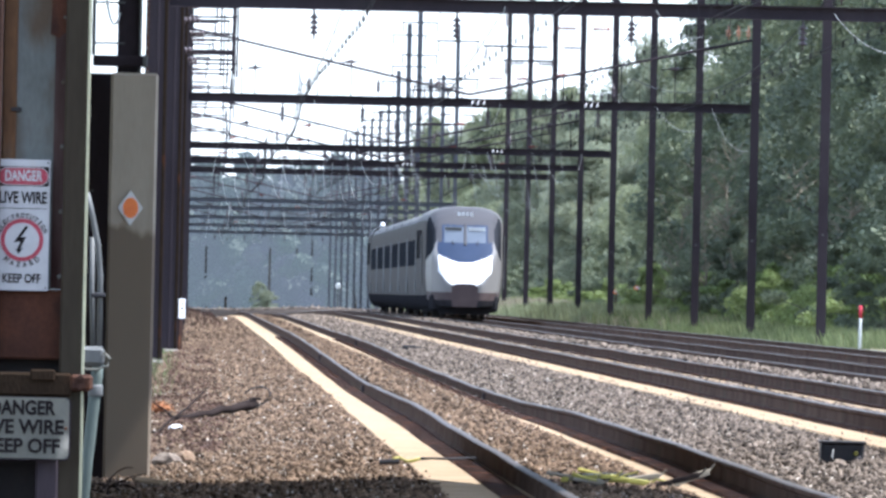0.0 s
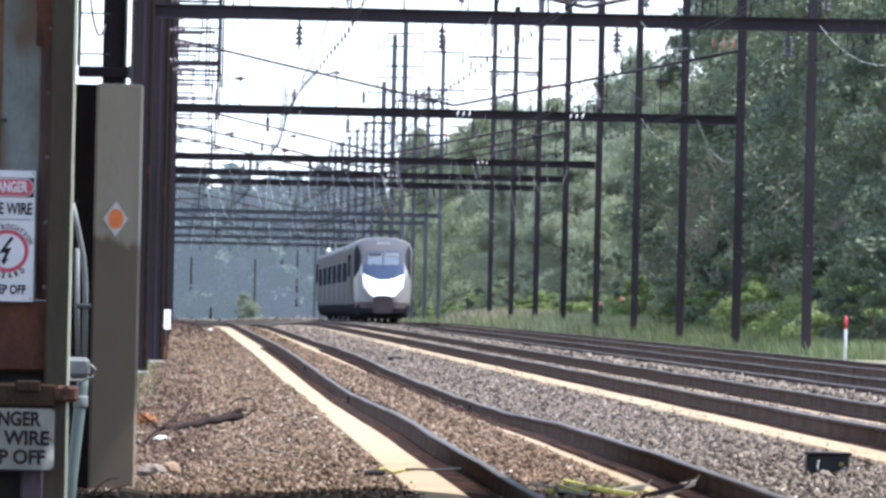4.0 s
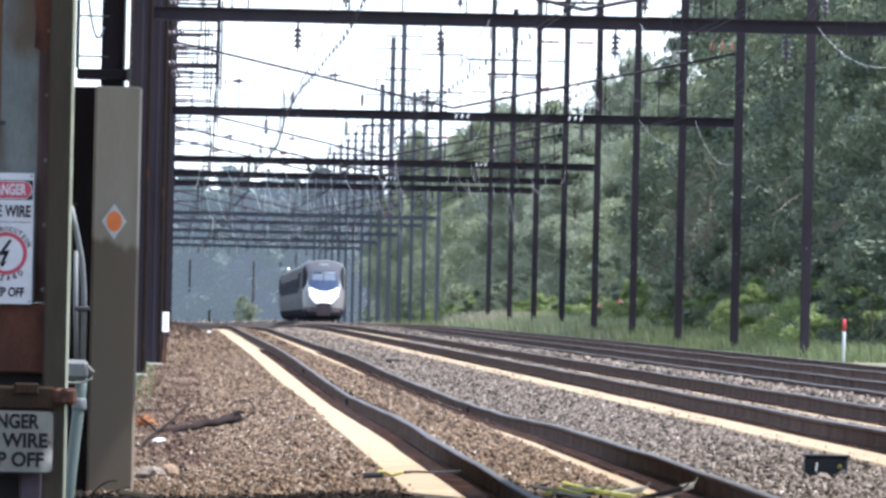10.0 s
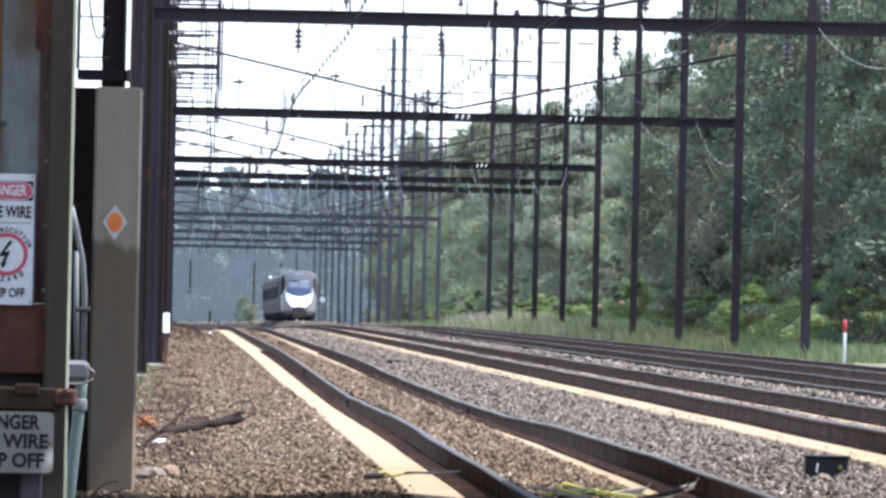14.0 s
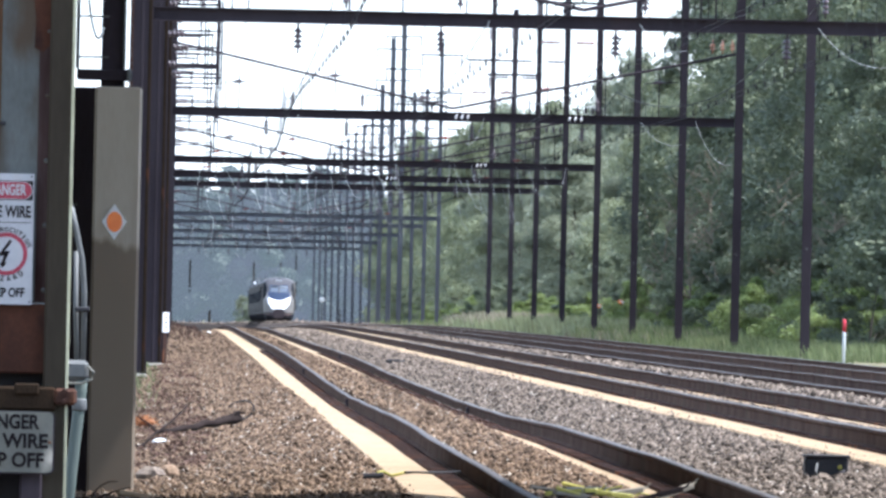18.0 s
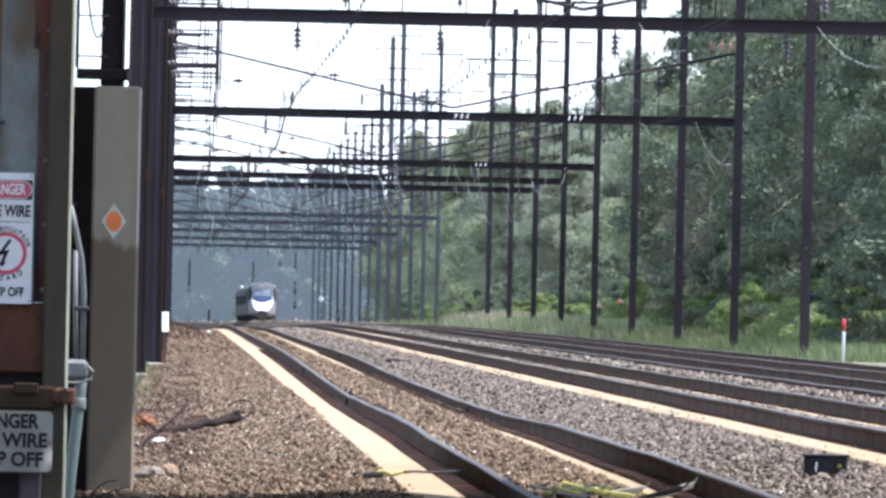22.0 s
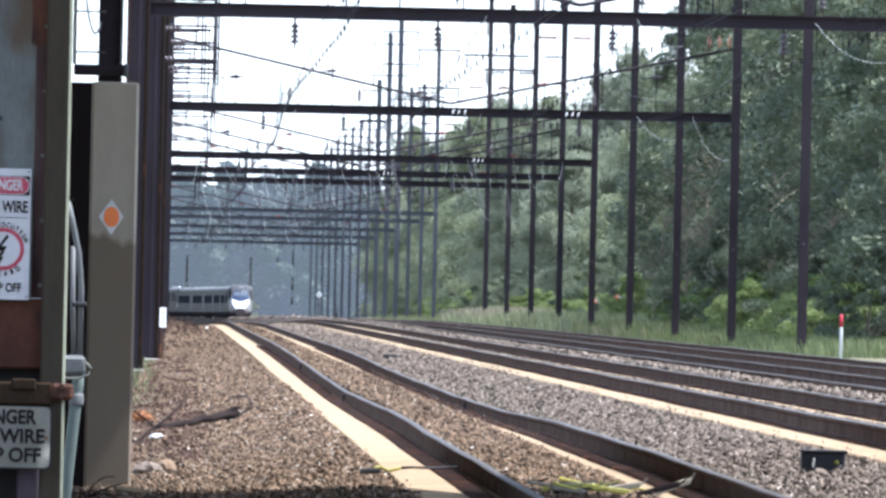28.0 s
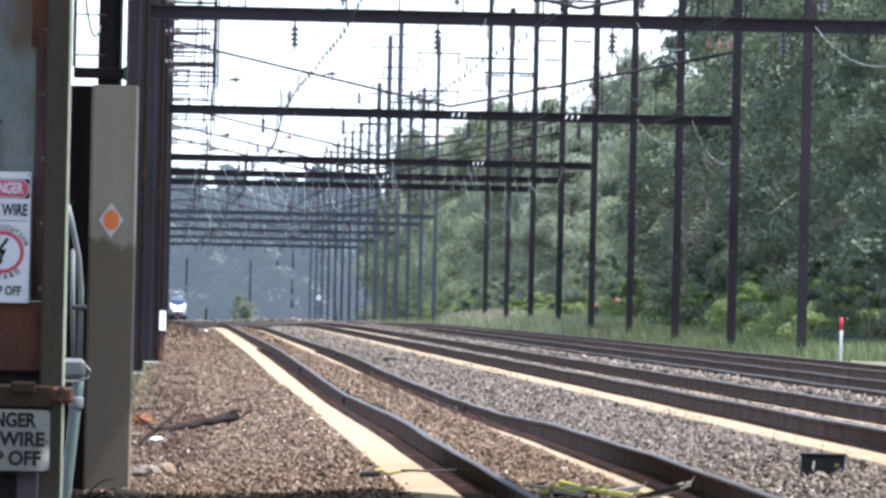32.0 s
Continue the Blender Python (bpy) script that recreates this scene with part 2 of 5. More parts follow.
    nose=mat("white train nose", (0.80, 0.80, 0.81), (0.75, 0.75, 0.76), 0.8, 0.22, 0.0, 0.0),
    mask=mat("dark grey cab hood", (0.06, 0.058, 0.062), (0.05, 0.049, 0.053), 0.8, 0.7, 0.0, 0.0, spec=0.1),
    visor=mat("blue cab band", (0.022, 0.034, 0.066), (0.018, 0.028, 0.055), 0.8, 0.6, 0.0, 0.0, spec=0.1),
    glass=mat("tinted train glass", (0.02, 0.022, 0.026), (0.026, 0.028, 0.033), 1, 0.4, 0.0, 0.0, spec=0.0),
    pane=mat("cab windscreen glass", (0.085, 0.10, 0.125), (0.07, 0.083, 0.105), 1, 0.3, 0.0, 0.0, spec=0.15),
    skirt=mat("dark underframe", (0.018, 0.018, 0.02), (0.028, 0.027, 0.03), 2, 0.85, 0.0, 0.1, spec=0.0),
    apron=mat("dull red brown apron", (0.075, 0.055, 0.052), (0.055, 0.04, 0.04), 2, 0.7, 0.0, 0.1),
)


# ---- geometry helpers ----
class Geo:
    """Collects vertices and faces of one part."""
    def __init__(self):
        self.v, self.f = [], []

    def put(self, verts, faces):
        k = len(self.v)
        self.v += [tuple(p) for p in verts]
        self.f += [tuple(i + k for i in q) for q in faces]
        return self

    def box(self, x0, x1, y0, y1, z0, z1, ch=0.0, m=None):
        """A box, its four edges along the longest side chamfered."""
        if ch <= 0:
            vs = [(x, y, z) for x in (x0, x1) for y in (y0, y1) for z in (z0, z1)]
            fs = [(0, 1, 3, 2), (4, 6, 7, 5), (0, 4, 5, 1), (2, 3, 7, 6), (0, 2, 6, 4), (1, 5, 7, 3)]
        else:
            lo, hi = Vector((x0, y0, z0)), Vector((x1, y1, z1))
            mid = (lo + hi) / 2
            half = (hi - lo) / 2
            ch = min(ch, min(half) * 0.8)
            vs, key = [], {}
            for sx in (-1, 1):
                for sy in (-1, 1):
                    for sz in (-1, 1):
                        for ax in range(3):
                            p = Vector((sx * half.x, sy * half.y, sz * half.z))
                            for o in range(3):
                                if o != ax:
                                    p[o] -= math.copysign(ch, p[o])
                            key[(sx, sy, sz, ax)] = len(vs)
                            vs.append(mid + p)
            fs = []
            for ax in range(3):
                o1, o2 = [o for o in range(3) if o != ax]
                for s in (-1, 1):
                    q = []
                    for a, b in ((-1, -1), (1, -1), (1, 1), (-1, 1)):
                        sg = [0, 0, 0]
                        sg[ax], sg[o1], sg[o2] = s, a, b
                        q.append(key[(*sg, ax)])
                    fs.append(tuple(q))
                for a in (-1, 1):
                    for b in (-1, 1):
                        q = []
                        for s, first in ((-1, o1), (-1, o2), (1, o2), (1, o1)):
                            sg = [0, 0, 0]
                            sg[ax], sg[o1], sg[o2] = s, a, b
                            q.append(key[(*sg, first)])
                        fs.append(tuple(q))
            for sx in (-1, 1):
                for sy in (-1, 1):
                    for sz in (-1, 1):
                        fs.append(tuple(key[(sx, sy, sz, ax)] for ax in range(3)))
        if m is not None:
            vs = [m @ Vector(p) for p in vs]
        return self.put(vs, fs)

    def tube(self, pts, r, n=6, r2=None, closed=False):
        pts = [Vector(p) for p in pts]
        vs, fs = [], []
        for i, p in enumerate(pts):
            d = (pts[min(i + 1, len(pts) - 1)] - pts[max(i - 1, 0)]).normalized()
            side = d.orthogonal().normalized() if abs(d.z) > 0.95 else d.cross(Vector((0, 0, 1))).normalized()
            up = side.cross(d)
            rr = r if r2 is None else r + (r2 - r) * i / max(1, len(pts) - 1)
            for k in range(n):
                a = 2 * math.pi * k / n
                vs.append(p + rr * (math.cos(a) * side + math.sin(a) * up))
        for i in range(len(pts) - 1):
            for k in range(n):
                fs.append((i * n + k, i * n + (k + 1) % n, (i + 1) * n + (k + 1) % n, (i + 1) * n + k))
        fs += [tuple(range(n))[::-1], tuple(range((len(pts) - 1) * n, len(pts) * n))]
        return self.put(vs, fs)

    def lathe(self, prof, n=10, m=None):
        """Turned shape: prof is a row of (radius, height)."""
        vs = [Vector((r * math.cos(2 * math.pi * k / n), r * math.sin(2 * math.pi * k / n), z)) for r, z in prof for k in range(n)]
        fs = [(i * n + k, i * n + (k + 1) % n, (i + 1) * n + (k + 1) % n, (i + 1) * n + k) for i in range(len(prof) - 1) for k in range(n)]
        fs += [tuple(range(n))[::-1], tuple(range((len(prof) - 1) * n, len(prof) * n))]
        if m is not None:
            vs = [m @ p for p in vs]
        return self.put(vs, fs)

    def plate(self, outline, y, thick, m=None):
        """An upright plate facing -y, of outline (x, z)."""
        n = len(outline)
        vs = [Vector((x, y, z)) for x, z in outline] + [Vector((x, y + thick, z)) for x, z in outline]
        fs = [tuple(range(n)), tuple(range(2 * n - 1, n - 1, -1))] + [(i, i + n, (i + 1) % n + n, (i + 1) % n) for i in range(n)]
        if m is not None:
            vs = [m @ p for p in vs]
        return self.put(vs, fs)

    def mesh(self, name, *mats):
        me = bpy.data.meshes.new(name)
        me.from_pydata(self.v, [], self.f)
        for x in mats:
            me.materials.append(M[x])
        bm = bmesh.new()
        bm.from_mesh(me)
        bmesh.ops.recalc_face_normals(bm, faces=bm.faces)
        bm.to_mesh(me)
        bm.free()
        return me


def smooth(me):
    me.polygons.foreach_set("use_smooth", [True] * len(me.polygons))
    return me


def part(name, geo, material, parent=None, label="", round_=False):
    me = geo.mesh(name, material) if isinstance(geo, Geo) else geo
    if round_:
        smooth(me)
    ob = new(name, me)
    ob.parent = parent
    if label:
        ob["label"] = label
    return ob


def thing(name, label, category, m=None, group="", kind=""):
    ob = tagged(new(name), label, category, group, kind)
    if m is not None:
        ob.matrix_basis = m
    return ob


def oval(cx, cz, rx, rz, n=28, a0=0.0, a1=2 * math.pi):
    return [(cx + rx * math.cos(a0 + (a1 - a0) * k / n), cz + rz * math.sin(a0 + (a1 - a0) * k / n)) for k in range(n)]


def rounded(x0, x1, z0, z1, r, n=5):
    out = []
    for cx, cz, a in ((x1 - r, z1 - r, 0), (x0 + r, z1 - r, 90), (x0 + r, z0 + r, 180), (x1 - r, z0 + r, 270)):
        out += [(cx + r * math.cos(radians(a + 90 * k / n)), cz + r * math.sin(radians(a + 90 * k / n))) for k in range(n + 1)]
    return out


def ring(g, cx, cz, r0, r1, y, thick, n=36):
    for k in range(n):
        a, b = 2 * math.pi * k / n, 2 * math.pi * (k + 1) / n
        g.plate([(cx + r * math.cos(t), cz + r * math.sin(t)) for r, t in ((r0, a), (r1, a), (r1, b), (r0, b))], y, thick)


def words(name, text, size, width, m, material, parent, stretch=1.0, bold=0.028):
    """Raised lettering from the built-in font, squeezed to a width."""
    cu = bpy.data.curves.new(name, "FONT")
    cu.body, cu.size, cu.extrude, cu.align_x, cu.align_y = text, size, 0.0015, "CENTER", "CENTER"
    cu.offset = size * bold
    tmp = bpy.data.objects.new(name, cu)
    scene.collection.objects.link(tmp)
    bpy.context.view_layer.update()
    me = bpy.data.meshes.new_from_object(tmp.evaluated_get(bpy.context.evaluated_depsgraph_get()))
    bpy.data.objects.remove(tmp)
    xs = [v.co.x for v in me.vertices]
    k = width / (max(xs) - min(xs))
    for v in me.vertices:
        v.co = m @ Vector((v.co.x * k, v.co.y * stretch, v.co.z))
    me.materials.clear()
    me.materials.append(M[material])
    ob = new(name, me)
    ob.parent = parent
    return ob


# ---- the line of the railway ----
def bend(y):
    """Sideways shift of the railway at y: nearly straight, then a curve to the left."""
    u = y / FOCUS
    return -945 * max(0.0, u - 0.02) ** 2 - 195000 * max(0.0, u - 0.0718) ** 2


GRADE_Y = [-400, 600, 893, 1040, 1238, 1530, 1730, 1977, 2170, 2600, 5000]
GRADE_Z = [0, 0, -0.04, -0.25, -0.54, -1.03, -1.41, -1.78, -2.14, -2.8, -3.6]


def grade(y):
    return float(np.mean([np.interp(y + o, GRADE_Y, GRADE_Z) for o in (-80, -40, 0, 40, 80)]))


def on_line(x, y, z=0.0):
    return (x + bend(y), y, z + grade(y))


def lie(x, y, z=0.0):
    """As on_line, for what lies on the ground: beyond y = 700 the near side of the bed is sunk to stay hidden in the
    camera's view.
    """
    p = on_line(x, y, z)
    side = min(1.0, max(0.0, (8.6 - x) / 2.4))
    return (p[0], p[1], p[2] - side * float(np.interp(y, [700, 800, 950, 1300, 2000, 5000], [0, 0.12, 0.45, 1.15, 2.3, 6])))


def heap(x, y):
    """Height of a bank that swells along the edge of the shoulder, shaped to fit the camera's view."""
    return 0.49 * np.clip((1.0 - np.asarray(x)) / 1.5, 0, 1) * np.interp(y, [430, 620, 760, 2600], [0, 0.8, 1, 1])


TRACKS = [(3.08, 0.0), (6.85, 0.17), (10.15, 0.13), (13.85, 0.10)]
SECTION = [
    (-3.0, -0.75), (-1.6, -0.56), (-0.6, -0.50), (0.3, -0.42), (1.5, -0.25), (1.7, -0.24), (1.76, -0.255), (2.42, -0.255), (2.5, -0.15), (3.2, -0.14),
    (3.38, -0.19), (3.44, -0.255), (3.95, -0.255), (4.1, -0.22), (4.5, -0.16), (5.2, -0.08), (5.72, -0.05), (5.78, -0.08), (6.0, -0.08), (6.2, 0.0),
    (7.1, 0.0), (7.2, -0.02), (7.7, -0.02), (7.9, 0.02), (8.2, 0.10), (8.6, 0.10), (8.9, 0.02), (9.5, -0.03), (9.6, -0.03), (10.5, -0.03), (10.6, -0.03), (11.3, -0.05),
    (12.0, -0.2), (12.6, -0.2), (13.2, -0.06), (13.3, -0.05), (14.3, -0.05), (14.5, -0.06), (15.2, -0.08), (16.2, -0.35), (17.0, -0.75),
]


def bed_z(x):
    return float(np.interp(x, [s[0] for s in SECTION], [s[1] for s in SECTION]))


DIP_L = ([95, 120, 140, 168, 205, 230, 270, 300, 330, 370, 400, 500, 640, 790, 900, 1100], [-0.07, -0.058, -0.055, -0.02, -0.097, -0.1, -0.05, -0.015, 0.02, 0.05, 0.055, 0.035, 0.01, 0.08, 0.08, 0])
DIP_R = ([95, 143, 166, 189, 230, 283, 305, 335, 400, 450, 700, 900], [-0.01, 0, -0.03, -0.12, -0.125, -0.10, -0.075, -0.02, 0, -0.02, 0.0, 0.03])


def dip(x, y):
    """Rise and fall of the nearest track's rails, fitted to their wavy outline in the camera's view."""
    if x > 4.5:
        return 0.004 * math.sin(y / 5.1 + x)
    tab = DIP_L if x < 3 else DIP_R
    return float(np.mean([np.interp(y + o, *tab) for o in (-14, -7, 0, 7, 14)])) + 0.003 * math.sin(y / 2.7 + 3 * x) + 0.004 * math.sin(y / 6.1)


def steps(y0, y1, first, growth, most):
    out, d = [y0], first
    while out[-1] < y1:
        out.append(out[-1] + d)
        d = min(most, d * growth)
    return out


def sheet(xs, ys, zf):
    g = Geo()
    g.v = [lie(x, y, zf(x, y)) for y in ys for x in xs]
    n = len(xs)
    g.f = [(j * n + i, j * n + i + 1, (j + 1) * n + i + 1, (j + 1) * n + i) for j in range(len(ys) - 1) for i in range(n - 1)]
    return g


def ground_z(x, y):
    return float(np.interp(x, [-3000, -60, -12, -3, 16, 18, 30, 60, 3000], [-1.2, -1.0, -0.75, -0.9, -0.5, -0.12, -0.05, 0.0, 0.0]))


GY = [-3000, -400, -100] + [40.0 * k for k in range(0, 66)] + [2800, 3400, 4400]
ground = part("ground", sheet([-3000, -600, -150, -60, -30, -12, -6, -3, 0, 8, 14, 16, 17, 18, 20, 24, 30, 60, 150, 600, 3000], GY, ground_z), "earth")
tagged(ground, "earth and dry weeds beside the railway", "ground", kind="structure")

BX = sorted(set([s[0] for s in SECTION] + list(np.round(np.arange(-2.9, 16.9, 0.12), 3))))
rnd = random.Random(4)
BY = steps(-60, 100, 20, 1, 20)[:-1] + steps(100, 700, 0.5, 1.006, 8) + steps(720, 2600, 25, 1.0, 25)
bed = part("ballast_bed", sheet(BX, BY, lambda x, y: bed_z(x) + float(heap(x, y)) + (dip(x, y) if 1.74 < x < 2.45 or 3.4 < x < 4.0 else 0) + (rnd.uniform(-0.008, 0.006) if 90 < y < 600 else 0)), "ballast")
tagged(bed, "grey brown crushed stone ballast under four tracks", "ballast", kind="structure")


def stones(name, x0, x1, y0, y1, count, size, material, seed, label):
    """Loose angular stones, thinning out with distance as they are needed."""
    r = np.random.RandomState(seed)
    u = r.rand(count)
    y = y0 * (y1 / y0) ** u
    x = x0 + (x1 - x0) * r.rand(count)
    s = size * (0.45 + 1.0 * r.rand(count) ** 1.6) * (1 + 0.5 * u)
    bz = np.interp(x, [q[0] for q in SECTION], [q[1] for q in SECTION])
    base = np.array([(1.35, 0, 0), (0, 0.9, 0), (-1.35, 0, 0), (0, -0.9, 0), (0.2, 0.1, 0.5), (0, 0, -0.45)], float)
    v = base[None] * s[:, None, None] * (0.6 + 0.6 * r.rand(count, 6, 3))
    v += s[:, None, None] * 0.3 * (r.rand(count, 6, 3) - 0.5)
    q = r.normal(size=(count, 4)) * np.array([1.6, 0.7, 0.7, 1.6])      # random turns, mostly about the upright
    q /= np.linalg.norm(q, axis=1)[:, None]
    w, a, b, c = q.T
    turn = np.stack([np.stack([1 - 2 * (b * b + c * c), 2 * (a * b - c * w), 2 * (a * c + b * w)], -1), np.stack([2 * (a * b + c * w), 1 - 2 * (a * a + c * c), 2 * (b * c - a * w)], -1), np.stack([2 * (a * c - b * w), 2 * (b * c + a * w), 1 - 2 * (a * a + b * b)], -1)], 1)
    v = np.einsum("nij,nkj->nki", turn, v)
    vx, vy = v[..., 0], v[..., 1]
    gz = np.array([lie((x0 + x1) / 2, q)[2] for q in np.linspace(y0, y1, 50)])
    z = bz + np.interp(y, np.linspace(y0, y1, 50), gz) + heap(x, y) + s * 0.25
    bx = np.array([bend(q) for q in np.linspace(y0, y1, 50)])
    v = np.stack([vx + (x + np.interp(y, np.linspace(y0, y1, 50), bx))[:, None], vy + y[:, None], v[..., 2] + z[:, None]], -1).reshape(-1, 3)
    tri = np.array([(0, 1, 4), (1, 2, 4), (2, 3, 4), (3, 0, 4), (1, 0, 5), (2, 1, 5), (3, 2, 5), (0, 3, 5)])
    f = (tri[None] + 6 * np.arange(count)[:, None, None]).reshape(-1, 3)
    me = bpy.data.meshes.new(name)
    me.vertices.add(len(v))
    me.vertices.foreach_set("co", v.ravel())
    me.loops.add(f.size)
    me.loops.foreach_set("vertex_index", f.ravel())
    me.polygons.add(len(f))
    me.polygons.foreach_set("loop_start", np.arange(0, f.size, 3))
    me.update(calc_edges=True)
    me.materials.append(M[material])
    return tagged(new(name, me), label, "ballast stones", kind="stuff")


stones("ballast_stones", -2.6, 1.77, 95, 450, 125000, 0.0255, "stone", 1, "brown and grey angular stones on the ballast shoulder")
stones("ballast_stones", -2.6, 1.72, 440, 900, 16000, 0.05, "stone", 11, "brown and grey angular stones on the ballast shoulder")
stones("ballast_stones", 2.42, 3.40, 95, 420, 30000, 0.026, "stone", 2, "brown angular stones heaped between the rails")
stones("ballast_stones", 2.42, 3.40, 410, 900, 5000, 0.05, "stone", 12, "brown angular stones heaped between the rails")
stones("ballast_stones", 4.0, 5.74, 480, 950, 9000, 0.05, "greystone", 13, "grey angular stones between two tracks")
stones("ballast_stones", 8.7, 15.2, 690, 1300, 22000, 0.06, "greystone", 16, "grey stones round the far tracks")
stones("ballast_stones", 8.7, 15.2, 1100, 2350, 30000, 0.15, "greystone", 17, "grey stones round the far tracks")
stones("pale_stones", -2.4, 1.70, 100, 400, 14000, 0.018, "pale_stone", 14, "pale chips among the ballast on the shoulder")
stones("pale_stones", 2.45, 5.70, 100, 420, 11000, 0.018, "pale_stone", 15, "pale chips among the ballast between the rails")
stones("ballast_stones", 4.0, 5.82, 95, 500, 64000, 0.028, "greystone", 3, "grey angular stones between two tracks")
stones("ballast_stones", 6.25, 7.2, 150, 500, 12000, 0.032, "greystone", 5, "grey angular stones between the rails")
stones("ballast_stones", 7.75, 8.85, 150, 700, 12000, 0.042, "greystone", 6, "grey angular stones between two tracks")
stones("ballast_stones", 11.3, 12.8, 200, 700, 7000, 0.045, "greystone", 7, "grey angular stones between two far tracks")


# ---- tracks ----
RAIL = [(-0.075, -0.18), (-0.075, -0.165), (-0.012, -0.145), (-0.010, -0.05), (-0.036, -0.036), (-0.036, -0.008), (-0.026, 0.0),
        (0.026, 0.0), (0.036, -0.008), (0.036, -0.036), (0.010, -0.05), (0.012, -0.145), (0.075, -0.165), (0.075, -0.18)]
RY = steps(-60, 90, 15, 1, 15)[:-1] + steps(90, 600, 1.6, 1.004, 5) + steps(610, 2500, 12, 1, 12)


def rail(x, z, parent):
    g, n = Geo(), len(RAIL)
    for y in RY:
        d = dip(x, y)
        g.v += [lie(x + px, y, z + d + pz) for px, pz in RAIL]
    for j in range(len(RY) - 1):
        g.f += [(j * n + i, j * n + (i + 1) % n, (j + 1) * n + (i + 1) % n, (j + 1) * n + i) for i in range(n)]
    me = g.mesh("rail", "rail_side", "rail_top")
    for p in me.polygons:
        if p.index % n in (5, 6, 7):
            p.material_index = 1
    ob = part("rail", me, None, parent, "brown steel rail with a polished head")
    return ob


def tie_geo(g, x, y, z, tilt=0.0):
    w = 1.36 if x < 4 else 1.27
    sec = [(-0.14, 0), (-0.11, 0.02), (0.11, 0.02), (0.14, 0), (0.14, -0.2), (-0.14, -0.2)]
    vs = [lie(x + sx * w, y + py, z - 0.20 + pz + 0.6 * dip(x + sx * 0.75, y)) for sx in (-1, 1) for py, pz in sec]
    g.put(vs, [tuple(range(6))[::-1], tuple(range(6, 12))] + [(i, (i + 1) % 6, (i + 1) % 6 + 6, i + 6) for i in range(6)])


def track(index, x, z):
    tr = thing("railway_track", ("sunken rail track on pale concrete ties", "straight rail track on pale concrete ties", "rail track on which the train runs", "far rail track beside the grass")[index], "railway track", group="four parallel tracks")
    for s in (-1, 1):
        rail(x + s * 0.7525, z, tr)
    r = random.Random(index)
    y, count, rest = 22.8, 0, Geo()
    while y < 900:
        if index == 0 and y > 95.9 and count < 150:
            g = Geo()
            tie_geo(g, x, y, z)
            part("tie", g, "tie", tr)
        else:
            tie_geo(rest, x, y, z)
        count += 1 if y > 95.9 else 0
        y += 0.61 if y < 500 else 1.22
    tagged(part("tie_run", rest, "tie", tr), kind="stuff")
    # Widened on the nearest track: their colour also paints grime and rail shade.
    clips, y = Geo(), 96.0
    while y < 420:
        for s in (-1, 1):
            for k in (-1, 1):
                xx = x + s * 0.7525 + k * (0.165 if index == 0 else 0.105)
                half = 0.09 if index == 0 else 0.045
                q = lie(xx, y, z - 0.185 + 0.6 * dip(x + s * 0.7525, y))
                clips.box(q[0] - half, q[0] + half, q[1] - 0.08, q[1] + 0.08, q[2], q[2] + 0.03)
        y += 0.61
    tagged(part("rail_fastening", clips, "rust", tr, "rusted rail clips"), kind="stuff")
    if index == 0:
        for s, places in ((-1, (218, 296)), (1, (209, 378))):
            for yy in places:
                g = Geo()
                xx = x + s * 0.7525
                zz = z + dip(xx, yy)
                g.box(xx - 0.045, xx + 0.045, yy - 0.2, yy + 0.2, zz - 0.15, zz - 0.045, 0.01)
                part("joint_bar", g, "steel", tr, "dark bolted joint bar")
    return tr


for i, (tx, tz) in enumerate(TRACKS):
    track(i, tx, tz)


# ---- overhead line structures ----
PITCH = 0.002056 * FOCUS
FIRST = 0.01613 * FOCUS


def station(n):
    """Distance of the n-th row of poles."""
    return FIRST + PITCH * (n - 1)


def h_section(g, cx, cy, z0, z1, w=0.34, d=0.34, t=0.025):
    """A steel column of H section."""
    a, b, c = w / 2, d / 2, t / 2
    o = [(-a, -b), (a, -b), (a, t - b), (c, t - b), (c, b - t), (a, b - t), (a, b), (-a, b), (-a, b - t), (-c, b - t), (-c, t - b), (-a, t - b)]
    n = len(o)
    g.put([(cx + x, cy + y, z) for z in (z0, z1) for x, y in o], [(i, (i + 1) % n, (i + 1) % n + n, i + n) for i in range(n)] + [(0, 1, 2, 11), (3, 4, 9, 10), (5, 6, 7, 8), (12, 13, 14, 23), (15, 16, 21, 22), (17, 18, 19, 20)])


def insulator(g, m, discs=4, r=0.13, gap=0.15):
    prof = [(0.02, 0.12)]
    for k in range(discs):
        z = -k * gap
        prof += [(0.03, z), (0.05, z - 0.02), (r, z - 0.07), (r, z - 0.09), (0.04, z - 0.085)]
    prof += [(0.02, -discs * gap), (0.02, -discs * gap - 0.1)]
    g.lathe(prof, 8, m)


def pole(n, x, top, side, w=0.27):
    y = station(n)
    px, _, gz = on_line(x, y)
    ob = thing("catenary_pole", "dark steel column of the overhead line beside the " + ("grass" if side > 0 else "ballast shoulder"), "catenary pole", pose(px, y, gz), group="catenary poles")
    g = Geo()
    h_section(g, 0, 0, -0.9, top, w)
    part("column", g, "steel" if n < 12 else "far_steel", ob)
    g = Geo().box(-0.27, 0.27, -0.27, 0.27, -0.9, -0.1 if side > 0 else -0.42, 0.03)
    part("footing", g, "damp", ob, "concrete footing")
    if side < 0 and n < 2:
        for k, sx in enumerate((-0.42 * w, 0.02, 0.36 * w)):
            part("cover_strip", Geo().box(sx - 0.035, sx + 0.035, -0.2, -0.172, -0.4, top - 4, 0.008), ("rust", "steel", "dark_rust")[k], ob, ("rust brown edge strip", "", "dark rusted edge strip")[k])
        g = Geo()
        for k in range(62):
